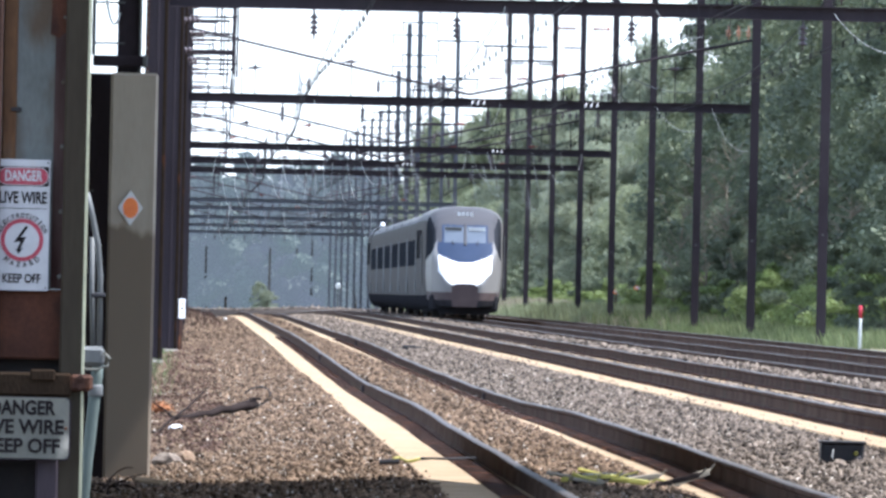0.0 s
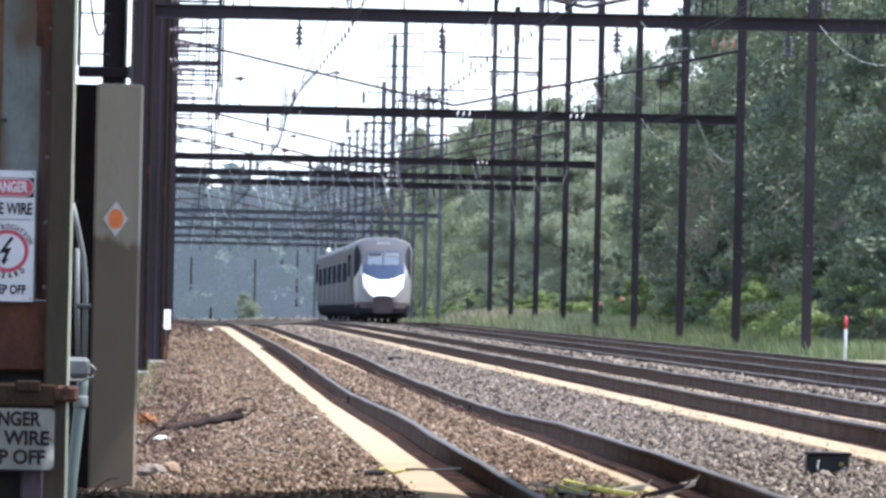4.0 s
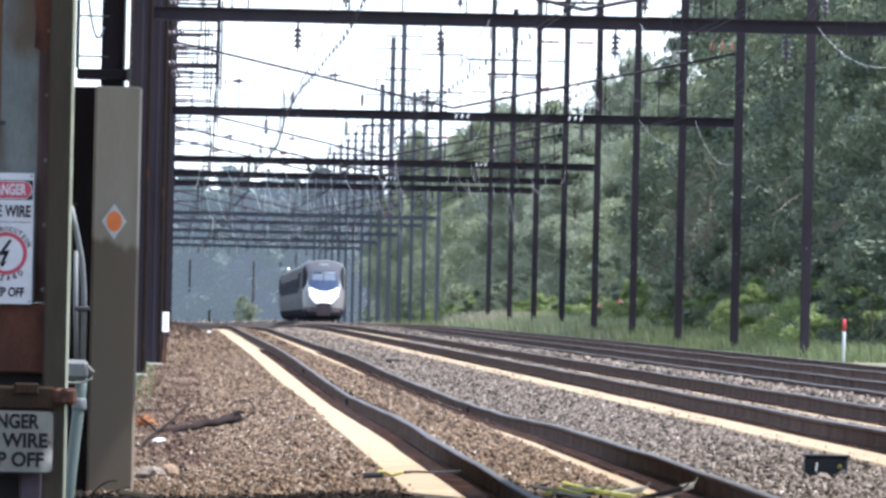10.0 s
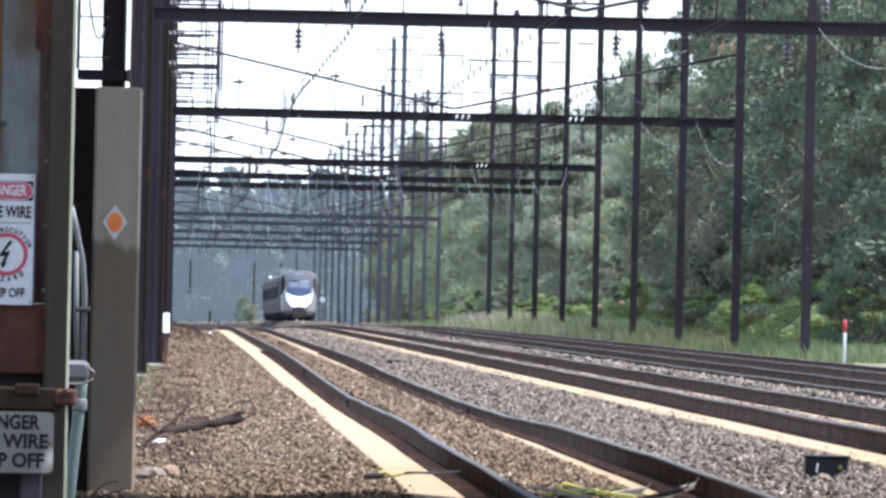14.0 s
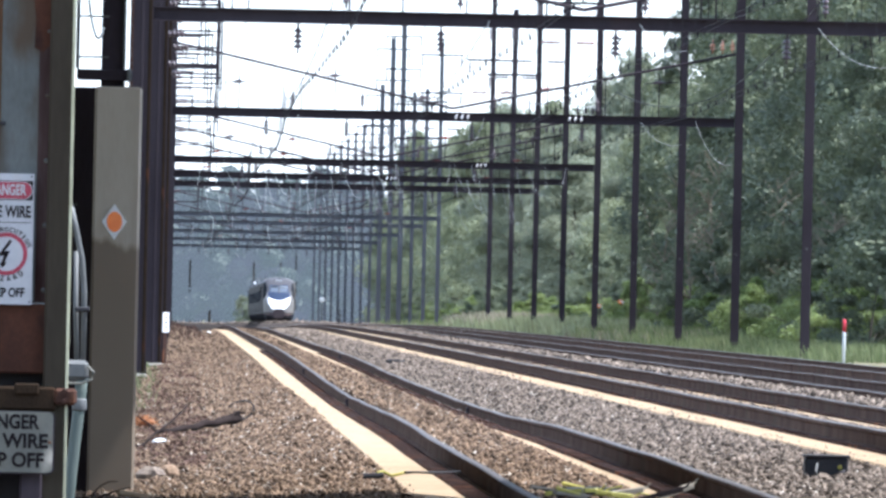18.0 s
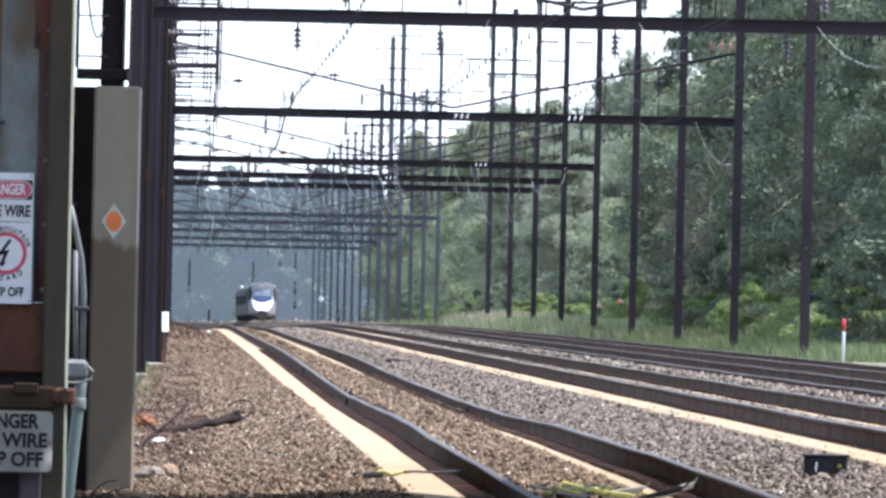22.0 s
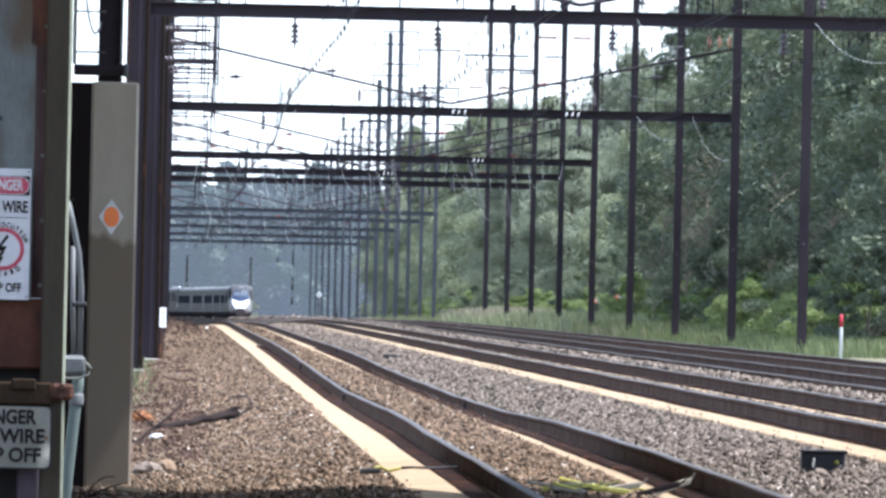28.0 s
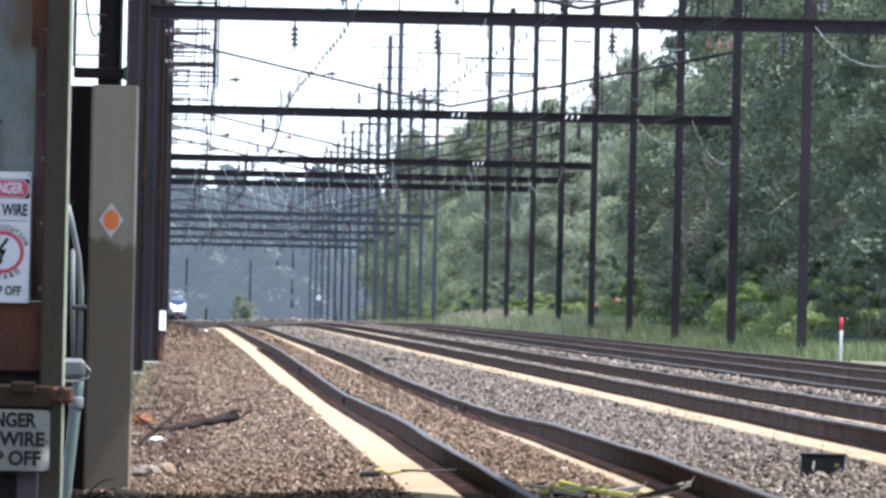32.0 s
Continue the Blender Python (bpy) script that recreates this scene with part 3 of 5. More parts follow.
            g.lathe([(0.016, 0.0), (0.012, 0.012), (0.004, 0.016)], 6, pose(-0.42 * w, -0.2, 0.1 + 0.16 * k, 90, 0, 0))
        tagged(part("rivet_line", g, "galv", ob), kind="stuff")
    if side > 0:
        g = Geo().box(-0.03, 0.02, -0.182, -0.173, 2.99, 3.05)
        part("plate", g, "galv", ob, "small pale plate")
    for k, az in enumerate((top - 1.0, top - 3.6)):
        a = Geo().box(-1.5, 1.5, -0.06, 0.06, az, az + 0.12)
        part("crossarm", a, "steel", ob)
        for s in (-1.35, 1.35):
            i = Geo()
            insulator(i, pose(s, 0, az - 0.1), 4)
            part("insulator", i, "grey_glaze", ob, round_=True)
    if side > 0:
        for sx, count in ((-0.4, 5), (1.2, 5)):
            i = Geo()
            insulator(i, pose(sx, 0, 13.6, 0, 90, 0), count, 0.14, 0.16)
            part("strain_insulator", i, "brown_glaze" if n in (2, 4, 6, 9) else "grey_glaze", ob, round_=True)
    return ob


HEIGHTS = {8: 17.3, 12: 19.6, 13: 17.2, 14: 17.8, 15: 24, 16: 24, 17: 21}
PORTALS = [-1, 2, 5, 6, 7, 12, 13, 15, 17, 19]
LEVELS = {6: 7.07, 7: 7.06, 12: 7.42}


def left_x(n):
    return -0.98 if n == -1 else (-0.72 if n == 0 else -0.62)


for n in list(range(-1, 10)) + list(range(12, 27)):
    pole(n, 17.8, HEIGHTS.get(n, 19.0), 1, 0.40 if n in (15, 16, 17) else 0.27)
for n in list(range(-1, 10)) + list(range(12, 15)):
    pole(n, left_x(n), 19.0, -1, 0.5 if n < 1 else 0.36)


def portal(n):
    y = station(n)
    bx, _, gz = on_line(0, y)
    x0, x1 = left_x(n) + 0.15, 17.8 - 0.15
    mid = (x0 + x1) / 2
    BEAM = LEVELS.get(n, 7.25)
    ob = thing("catenary_gantry", "dark steel beam across four tracks with sloping rods", "gantry", pose(bx, y, gz), group="catenary gantries")
    g = Geo()
    h = 0.15
    o = [(-0.15, -h), (0.15, -h), (0.15, 0.03 - h), (0.015, 0.03 - h), (0.015, h - 0.03), (0.15, h - 0.03), (0.15, h), (-0.15, h), (-0.15, h - 0.03), (-0.015, h - 0.03), (-0.015, 0.03 - h), (-0.15, 0.03 - h)]
    k = len(o)
    g.put([(x, a, BEAM + b) for x in (x0, x1) for a, b in o], [(i, (i + 1) % k, (i + 1) % k + k, i + k) for i in range(k)])
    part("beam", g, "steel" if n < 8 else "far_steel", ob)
    for xe in (x0, x1):
        g = Geo().tube([(xe, 0, BEAM + 2.22), (mid, 0, BEAM + 0.27)], 0.05, 6)
        part("rod", g, "steel", ob)
    for k in range(1, 4):
        for s in (-1, 1):
            xx = mid + s * k * (x1 - mid) * 0.27
            part("hanger", Geo().tube([(xx, 0, BEAM + 0.15), (xx, 0, BEAM + 0.12 + 1.93 * k * 0.27)], 0.02, 5), "steel", ob)
    r = random.Random(n)
    for tx in (2.45, 5.3, 9.1, 12.7):
        g = Geo()
        insulator(g, pose(tx + r.uniform(-0.15, 0.15), 0, BEAM - 0.25), 4, 0.10, 0.11)
        part("insulator", g, "grey_glaze", ob, round_=True)
        g = Geo()
        insulator(g, pose(tx + r.uniform(0.3, 1.0), 0, BEAM + 0.62), 3, 0.08, 0.11)
        part("post_insulator", g, "grey_glaze", ob, round_=True)
    for wx in {2: (8.7, 12.35), 5: (12.6,), 6: (9.5,)}.get(n, ()):
        for k in range(3):
            g = Geo()
            insulator(g, pose(wx + 0.19 * k, -0.2, BEAM + 0.04, 0, 20, 0) @ Matrix.Scale(0.5, 4), 2, 0.06, 0.08)
            part("white_insulator", g, "white_glaze", ob, "small white insulator", round_=True)
    for tx in (1.6, 4.6, 8.0, 11.6, 15.2):
        px, top = tx + r.uniform(-0.4, 0.4), r.uniform(0.7, 1.5)
        g = Geo().tube([(px, 0.05, BEAM + 0.14), (px, 0.05, BEAM + top)], 0.022, 5)
        g.tube([(px - 0.5, 0.05, BEAM + top * 0.8), (px + 0.6, 0.05, BEAM + top * 0.85)], 0.016, 5)
        part("mast", g, "steel", ob, "thin dark mast with a crossbar")
        i = Geo()
        insulator(i, pose(px + 0.1, 0.05, BEAM + top * 0.83, 0, 90, 0), 3, 0.06, 0.08)
        part("crossbar_insulator", i, "brown_glaze" if r.random() < 0.4 else "grey_glaze", ob, round_=True)
        q = px + r.uniform(-0.5, 0.5)
        part("dropper", Geo().tube([(q, 0.02, BEAM - 0.1), (q + r.uniform(-0.15, 0.15), 0.02, BEAM - r.uniform(0.5, 0.9))], 0.012, 5), "steel", ob, "thin dark dropper")
    g = Geo()
    for k in range(3):
        insulator(g, pose(x1 - 0.75 + 0.32 * k, 0, BEAM + 2.55), 2, 0.085, 0.11)
    part("rod_insulator", g, "orange_glaze" if n == 2 else "grey_glaze", ob, "short insulators on the rod end", round_=True)
    return ob


for n in PORTALS:
    portal(n)


def bracket(n, z0, reach):
    """Side arms with a drop bar on a pole beside the shoulder."""
    y = station(n)
    px, _, gz = on_line(left_x(n), y)
    ob = thing("wire_bracket", "dark steel side arms carrying insulators on a pole", "bracket", pose(px, y, gz), group="wire brackets")
    for k, dz in enumerate((0.0, 0.75, 1.5, 2.1)):
        part("arm", Geo().box(0.1, reach - 0.12 * (k % 2), -0.03, 0.03, z0 + dz, z0 + dz + 0.06), "steel", ob)
        g = Geo()
        insulator(g, pose(0.45 + 0.2 * (k % 2), 0, z0 + dz + 0.03, 0, 90, 0), 4, 0.09, 0.11)
        part("insulator", g, "grey_glaze", ob, round_=True)
    part("drop_bar", Geo().box(reach - 0.06, reach, -0.03, 0.03, z0 - 0.4, z0 + 2.5), "steel", ob)
    part("drop_bar", Geo().box(reach - 0.36, reach - 0.32, -0.03, 0.03, z0 - 0.6, z0 + 1.4), "steel", ob)
    return ob


for n, z0, reach in ((0, 7.0, 1.5), (1, 7.6, 1.55), (2, 8.3, 1.75), (3, 8.0, 1.7), (4, 8.2, 1.9), (6, 8.4, 2.0), (8, 8.2, 2.1), (12, 8.2, 2.2), (14, 8.3, 2.2)):
    bracket(n, z0, reach)


def catenary(i, x):
    """Messenger wire in arcs, contact wire and droppers over one track."""
    ob = thing("overhead_wire", "dark catenary wires with droppers above a track", "overhead wire", group="overhead wires")
    ys = [station(n) for n in (-4, -1, 2, 5, 6, 7, 9, 12, 15, 17, 19)]
    mess, cont = Geo(), Geo()
    drop = Geo()
    for a, b in zip(ys, ys[1:]):
        k = max(4, int((b - a) / 7))
        sag = min(1.3, 1.3 * ((b - a) / (3 * PITCH)) ** 2 + 0.1)
        pts = []
        for j in range(k + 1):
            u = j / k
            y = a + (b - a) * u
            st = 0.15 * math.sin(y / 40 + i)
            z = 8.15 - 4 * sag * u * (1 - u)
            pts.append(on_line(x + st, y, z))
            if 0 < j < k:
                drop.tube([on_line(x + st, y, z), on_line(x + st, y, 6.62)], 0.008, 3)
        mess.tube(pts, 0.015, 5)
    cont.tube([on_line(x + 0.15 * math.sin(y / 40 + i), y, 6.60 + 0.03 * math.sin(y / 9)) for y in np.arange(ys[0], ys[-1], 7)], 0.008, 5)
    aux = Geo().tube([on_line(x + 0.15 * math.sin(y / 40 + i), y, 6.72) for y in np.arange(ys[0], ys[-1], 20)], 0.008, 5)
    clip = Geo()
    for y in np.arange(ys[0], 900, 6.5):
        q = on_line(x + 0.15 * math.sin(y / 40 + i), y, 6.66 + 0.03 * math.sin(y / 9))
        clip.box(q[0] - 0.02, q[0] + 0.02, q[1] - 0.03, q[1] + 0.03, q[2] - 0.06, q[2] + 0.06)
    part("messenger", mess, "wire", ob)
    part("contact_wire", cont, "wire", ob)
    part("auxiliary_wire", aux, "wire", ob)
    tagged(part("wire_clip", clip, "wire", ob), kind="stuff")
    tagged(part("wire_dropper", drop, "wire", ob), kind="stuff")


for i, (tx, tz) in enumerate(TRACKS):
    catenary(i, tx)


def feeder(x, z, seed):
    ob = thing("feeder_wire", "thin dark feeder wire along the pole tops", "wire", group="feeder wires")
    g = Geo()
    for n in range(-1, 26):
        a, b = station(n), station(n + 1)
        g.tube([on_line(x, a + (b - a) * u, z - 0.5 * 4 * u * (1 - u)) for u in (0, 0.25, 0.5, 0.75, 1)], 0.004, 4)
    part("strand", g, "wire", ob)


for k, (x, z) in enumerate([(16.5, 17.9), (19.1, 17.9), (0.6, 17.9), (0.6, 15.3)]):
    feeder(x, z, k)


def jumper(n, x0, x1, drop_, z0=None):
    """A pale slack cable hanging from a gantry."""
    y = station(n)
    bx, _, gz = on_line(0, y)
    z0 = z0 or LEVELS.get(n, 7.25)
    ob = thing("jumper_cable", "slack pale cable hanging from a gantry", "cable", pose(bx, y, gz), group="jumper cables")
    pts = []
    for k in range(13):
        u = k / 12
        pts.append((x0 + (x1 - x0) * u, -0.14 - 0.3 * u, z0 - drop_ * (1 - (1 - u) ** 2.2) + 0.15 * u * u))
    part("strand", Geo().tube(pts, 0.0065, 5), "pale_wire", ob)


for n, x0, x1, dr in ((-1, 13.4, 15.0, 0.95), (-1, 9.6, 10.6, 0.7), (-1, 6.4, 5.9, 0.8), (2, 16.4, 17.6, 1.5), (2, 14.6, 15.9, 0.9), (2, 9.6, 9.0, 1.0), (2, 3.6, 4.0, 0.9),
                      (5, 8.2, 9.0, 1.3), (5, 11.6, 12.6, 1.4), (5, 14.8, 15.6, 1.4), (6, 9.2, 10.0, 1.5), (6, 13.2, 14.0, 1.5), (7, 6.2, 6.8, 1.5), (7, 11.0, 11.8, 1.5), (12, 8, 8.9, 1.7), (12, 13, 13.8, 1.7), (13, 5, 5.7, 1.7)):
    jumper(n, x0, x1, dr)
rj = random.Random(31)
for n in (5, 6, 7, 12, 13, 15, 17):
    for k in range(7):
        x0 = rj.uniform(0.5, 16.5)
        jumper(n, x0, x0 + rj.uniform(-0.3, 0.7), rj.uniform(0.8, 2.0))
for n in (5, 6, 7):
    for k in range(6):
        x0 = 1.5 + 2.7 * k + rj.uniform(-0.8, 0.8)
        jumper(n, x0, x0 + rj.uniform(0.3, 1.1), rj.uniform(1.2, 2.4))


# ---- woods and grass ----
def leaves(r, centres, radius, count, size, squash=0.8, loose=0.42):
    """Small leaf sprays scattered in clumps round the given centres."""
    r = np.random.RandomState(r)
    c = np.array(centres)
    k = r.randint(0, len(c), count)
    d = r.normal(size=(count, 3))
    d /= np.linalg.norm(d, axis=1)[:, None]
    rad = np.array(radius)[k] * r.rand(count) ** 0.28
    p = c[k] + d * rad[:, None] * np.array([1, 1, squash])
    s = size * (0.5 + r.rand(count))
    face = d + loose * r.normal(size=(count, 3))      # the leaves face outwards from their clump
    a = np.cross(face, r.normal(size=(count, 3)))
    a /= np.linalg.norm(a, axis=1)[:, None]
    b = np.cross(face, a)
    b /= np.linalg.norm(b, axis=1)[:, None]
    a, b = a * s[:, None], b * s[:, None] * 0.55
    n = np.cross(a, b) * 0.3 / np.maximum(s, 0.01)[:, None]
    g = Geo()
    v = np.stack([p - a, p - b * 0.9 + n, p + a, p + b + n], 1).reshape(-1, 3)
    g.v = v.tolist()
    g.f = [q for j in range(0, 4 * count, 4) for q in ((j, j + 1, j + 2), (j, j + 2, j + 3))]
    return g


def raw(g, name, material):
    me = bpy.data.meshes.new(name)
    me.from_pydata(g.v, [], g.f)
    me.materials.append(M[material])
    return me


def tree(seed, height, spread, material, label, count=3600, size=0.30, low=0.18, clumps=34, puff=0.29, loose=0.42):
    r = random.Random(seed)
    ob = thing("tree", label, "tree", group="lineside trees")
    g = Geo()
    lean = (r.uniform(-0.5, 0.5), r.uniform(-0.5, 0.5))
    spine = [(lean[0] * u * u, lean[1] * u * u, height * 0.8 * u - 0.4) for u in (0, 0.2, 0.45, 0.7, 1)]
    g.tube(spine, 0.018 * height, 7, 0.004 * height)
    centres, radii = [], []
    for k in range(clumps):
        u = low + (0.97 - low) * (k + r.random()) / clumps
        wide = spread * (math.sin(math.pi * min(1, 0.18 + u * 0.85)) ** 0.6) * r.uniform(0.35, 1.1)
        a = r.uniform(0, 6.283)
        c = (lean[0] * u * u + wide * math.cos(a), lean[1] * u * u + wide * math.sin(a), height * u)
        centres.append(c)
        radii.append(r.uniform(0.45, 1.0) * spread * puff * (1.15 - 0.45 * u))
        if k % 2 == 0:
            z0 = max(height * 0.1, c[2] - wide * 0.8)
            g.tube([(lean[0] * u * u * 0.8, lean[1] * u * u * 0.8, z0), ((c[0]) * 0.5, (c[1]) * 0.5, (z0 + c[2]) / 2 + 0.1), c], 0.006 * height * (1.1 - u), 5, 0.015)
    part("trunk", g, "bark", ob)
    me = raw(leaves(seed, centres, radii, count, size, 0.8, loose), "crown", material)
    part("crown", me, None, ob)
    return ob


rt = random.Random(11)
near_kinds = [tree(20 + k, h, s, "leaf", lab, 26000, 0.105, lo, 52, 0.36) for k, (h, s, lo, lab) in enumerate([
    (20, 4.6, 0.06, "tall dense green tree in full leaf"), (22, 5.0, 0.08, "tall broad green tree in full leaf"), (18, 4.2, 0.05, "dense green tree leafy to the ground"),
    (23, 4.4, 0.1, "tall slender green tree in full leaf"), (16, 4.6, 0.04, "broad green tree leafy to the ground")])]
# Loosely turned leaves flatten the shading, standing in for haze.
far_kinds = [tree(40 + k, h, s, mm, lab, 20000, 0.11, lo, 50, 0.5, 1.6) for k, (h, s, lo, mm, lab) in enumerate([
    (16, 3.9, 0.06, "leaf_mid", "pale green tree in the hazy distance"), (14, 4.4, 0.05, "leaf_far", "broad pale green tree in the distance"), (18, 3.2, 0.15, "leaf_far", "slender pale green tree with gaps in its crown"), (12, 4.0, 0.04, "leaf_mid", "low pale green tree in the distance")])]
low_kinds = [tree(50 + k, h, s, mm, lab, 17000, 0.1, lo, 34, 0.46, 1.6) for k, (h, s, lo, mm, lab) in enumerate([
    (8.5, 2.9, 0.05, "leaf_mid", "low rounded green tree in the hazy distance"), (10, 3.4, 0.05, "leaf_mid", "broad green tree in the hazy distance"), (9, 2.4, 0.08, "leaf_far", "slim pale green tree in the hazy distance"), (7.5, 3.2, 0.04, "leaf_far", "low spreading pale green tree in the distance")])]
bush_kinds = [tree(60 + k, h, s, mm, lab, 9000, 0.06, 0.05, 26, 0.34, 1.1) for k, (h, s, mm, lab) in enumerate([
    (3.2, 1.7, "leaf_bright", "bright green lineside shrub"), (2.3, 1.5, "leaf_bright", "low bright green shrub"), (4.2, 2.0, "leaf", "dark green shrub at the edge of the wood")])]
for ob in bush_kinds:
    ob["category"], ob["group"] = "shrub", "lineside shrubs"
    ob.name = "shrub"

used = set()


def plant(kind, x, y, z, turn, tall=1.0, wide=1.0):
    m = pose(x, y, z, 0, 0, turn) @ Matrix.Diagonal((wide, wide, tall, 1))
    if kind in used:
        ob = copy_thing(kind, m)
        ob.matrix_basis = m
    else:
        used.add(kind)
        kind.matrix_basis = m
        ob = kind
    return ob


# the tall wood beside the near poles
y = 470.0
while y < 803:
    for row, x in enumerate((28.6, 33.0)):
        k = near_kinds[rt.randrange(5)]
        plant(k, x + rt.uniform(-1.3, 1.3), y + rt.uniform(-2.5, 2.5), -0.1, rt.uniform(0, 360), rt.uniform(0.85, 1.12) * (1 + 0.1 * row) * (1.0 if y < 800 else 0.9), rt.uniform(0.95, 1.2))
    y += 7.4
# lower and thinner trees further off
y = 802.0
while y < 1760:
    u = (y - 720) / 1510
    tall = float(np.interp(y, [800, 940, 1010, 1080, 1290, 1450, 1640, 1780], [0.66, 0.56, 0.58, 0.82, 0.98, 1.0, 1.12, 1.15]))
    for row in range(2):
        if rt.random() < 0.9:
            x, yy = 28.5 + 6 * row + rt.uniform(-2.0, 2.0) - 3 * u, y + rt.uniform(-4, 4)
            p = on_line(x, yy, -0.3)
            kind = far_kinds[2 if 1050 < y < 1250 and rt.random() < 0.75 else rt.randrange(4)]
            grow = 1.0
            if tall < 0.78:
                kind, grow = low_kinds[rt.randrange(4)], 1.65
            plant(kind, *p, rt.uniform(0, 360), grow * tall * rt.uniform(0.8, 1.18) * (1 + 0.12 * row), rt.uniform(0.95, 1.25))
    y += 9.5 + 14 * u


def far_wood(name, label, spots, count, seed):
    """A distant wood in which no single tree can be told apart."""
    r = random.Random(seed)
    centres, radii = [], []
    trunks = Geo()
    for x, y, z in spots:
        h, s = r.uniform(18, 24), r.uniform(5.0, 6.6)
        trunks.tube([(x, y, z - 0.5), (x, y, z + h * 0.8)], 0.2, 5, 0.06)
        for k in range(16):
            u = 0.05 + 0.9 * (k + r.random()) / 16
            w = s * math.sin(math.pi * (0.15 + 0.8 * u)) ** 0.7 * r.uniform(0.2, 1)
            a = r.uniform(0, 6.283)
            centres.append((x + w * math.cos(a), y + w * math.sin(a), z + h * u))
            radii.append(s * r.uniform(0.25, 0.5))
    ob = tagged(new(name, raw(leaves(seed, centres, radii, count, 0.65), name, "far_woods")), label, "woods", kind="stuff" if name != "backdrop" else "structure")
    tagged(part("trunks", trunks, "bark", ob), kind="stuff")


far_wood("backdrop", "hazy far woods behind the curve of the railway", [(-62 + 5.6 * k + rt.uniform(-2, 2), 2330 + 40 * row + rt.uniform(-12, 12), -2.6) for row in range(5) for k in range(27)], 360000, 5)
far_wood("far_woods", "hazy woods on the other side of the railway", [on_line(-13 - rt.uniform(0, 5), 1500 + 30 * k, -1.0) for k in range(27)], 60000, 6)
# shrubs along the wood's foot
y = 500.0
while y < 1500:
    p = on_line(22.6 + rt.uniform(-0.9, 1.8), y, -0.2)
    plant(bush_kinds[rt.choice((0, 0, 1, 1, 2) if y < 800 else (0, 1, 1, 2, 2))], *p, rt.uniform(0, 360), rt.uniform(0.6, 1.1), rt.uniform(0.8, 1.2))
    y += rt.uniform(5, 12) * (1 if y < 900 else 1.8)


for x, y, tall in ((8.4, 2200, 1.5), (9.6, 2190, 1.1), (22.4, 1900, 0.9), (24.0, 1880, 1.1), (23.2, 1500, 0.9), (24.4, 1480, 1.2)):
    plant(low_kinds[3], x, y, grade(y) - 0.2, rt.uniform(0, 360), 0.38 * tall, 0.45)
for kind in near_kinds + far_kinds + low_kinds + bush_kinds:
    if kind not in used:
        for ob in (*kind.children_recursive, kind):
            bpy.data.objects.remove(ob)

def grass(name, count, x0, x1, y0, y1, tall, width, material, seed, label, foot=ground_z):
    r = np.random.RandomState(seed)
    y = y0 * (y1 / y0) ** r.rand(count)
    x = x0 + (x1 - x0) * r.rand(count)
    h = tall * (0.4 + 0.9 * r.rand(count))
    lx, ly = (r.rand(2, count) - 0.5) * h * 0.7
    w = width * (0.6 + r.rand(count))
    gx = np.array([bend(q) for q in y])
    gz = np.array([foot(a, q) + grade(q) for a, q in zip(x, y)]) - 0.03
    g = Geo()
    v = np.stack([np.stack([x + gx - w, y, gz], -1), np.stack([x + gx + w, y, gz], -1), np.stack([x + gx + w * 0.6 + lx * 0.4, y + ly * 0.4, gz + h * 0.6], -1), np.stack([x + gx + lx, y + ly, gz + h], -1)], 1)
    g.v = v.reshape(-1, 3).tolist()
    g.f = [q for j in range(0, 4 * count, 4) for q in ((j, j + 1, j + 2), (j, j + 2, j + 3))]
    return tagged(new(name, raw(g, name, material)), label, "grass", kind="stuff")


grass("grass", 12000, 16.6, 24.5, 420, 640, 0.44, 0.018, "grass", 9, "short green grass beside the railway")
grass("grass", 26000, 17.2, 24.5, 600, 1400, 0.62, 0.022, "grass", 1, "tall green grass beside the railway")
grass("dry_grass", 5000, 17.0, 21.0, 600, 1400, 0.55, 0.02, "straw", 2, "pale dry grass beside the railway")
grass("weeds", 1100, -1.05, -0.45, 225, 400, 0.45, 0.012, "grass", 3, "small weeds round the pole feet")
grass("dry_weeds", 1500, -2.6, 0.9, 560, 840, 0.2, 0.02, "litter", 12, "low red brown weeds on the bank beside the shoulder", lambda x, y: bed_z(x) + float(heap(x, y)))
grass("tall_weeds", 24000, 16.6, 24.0, 700, 1000, 0.8, 0.022, "grass_pale", 21, "tall yellow green weeds at the wood's foot")
grass("pale_reeds", 6000, 17.0, 21.0, 860, 1010, 0.95, 0.024, "straw", 22, "tall pale dry stalks beside the railway")
grass("weeds", 900, -0.75, -0.28, 165, 330, 0.2, 0.01, "grass", 13, "short green weeds at the edge of the shoulder")
r7 = random.Random(17)
litter = [(r7.uniform(-0.6, 0.35), q, 0) for q in [150 * (420 / 150) ** r7.random() for _ in range(420)]]
litter = [(x, q, bed_z(x) + 0.035) for x, q, _ in litter]
tagged(new("leaf_litter", raw(leaves(78, litter, [0.14] * len(litter), 4200, 0.03, 0.12), "leaf_litter", "litter")), "red brown dead leaves and stalks scattered over the shoulder", "leaf litter", kind="stuff")
grass("weeds", 700, -2.0, -1.3, 99, 108, 0.95, 0.008, "grass", 4, "green weeds behind the column")


# ---- the train ----
def body_section(half, top, bottom):
    """Cross-section with upright sides and a rounded roof, from the bottom left over the roof to the bottom right."""
    hs = [0.58 * k / 26 for k in range(26)] + [0.58 + 0.42 * math.sin(math.pi / 2 * k / 29) for k in range(30)]
    left = []
    for h in hs:
        k = max(0.0, (h - 0.58) / 0.42)
        tuck = 1.0 if h > 0.30 else 0.88 + 0.12 * (h / 0.30) ** 0.55
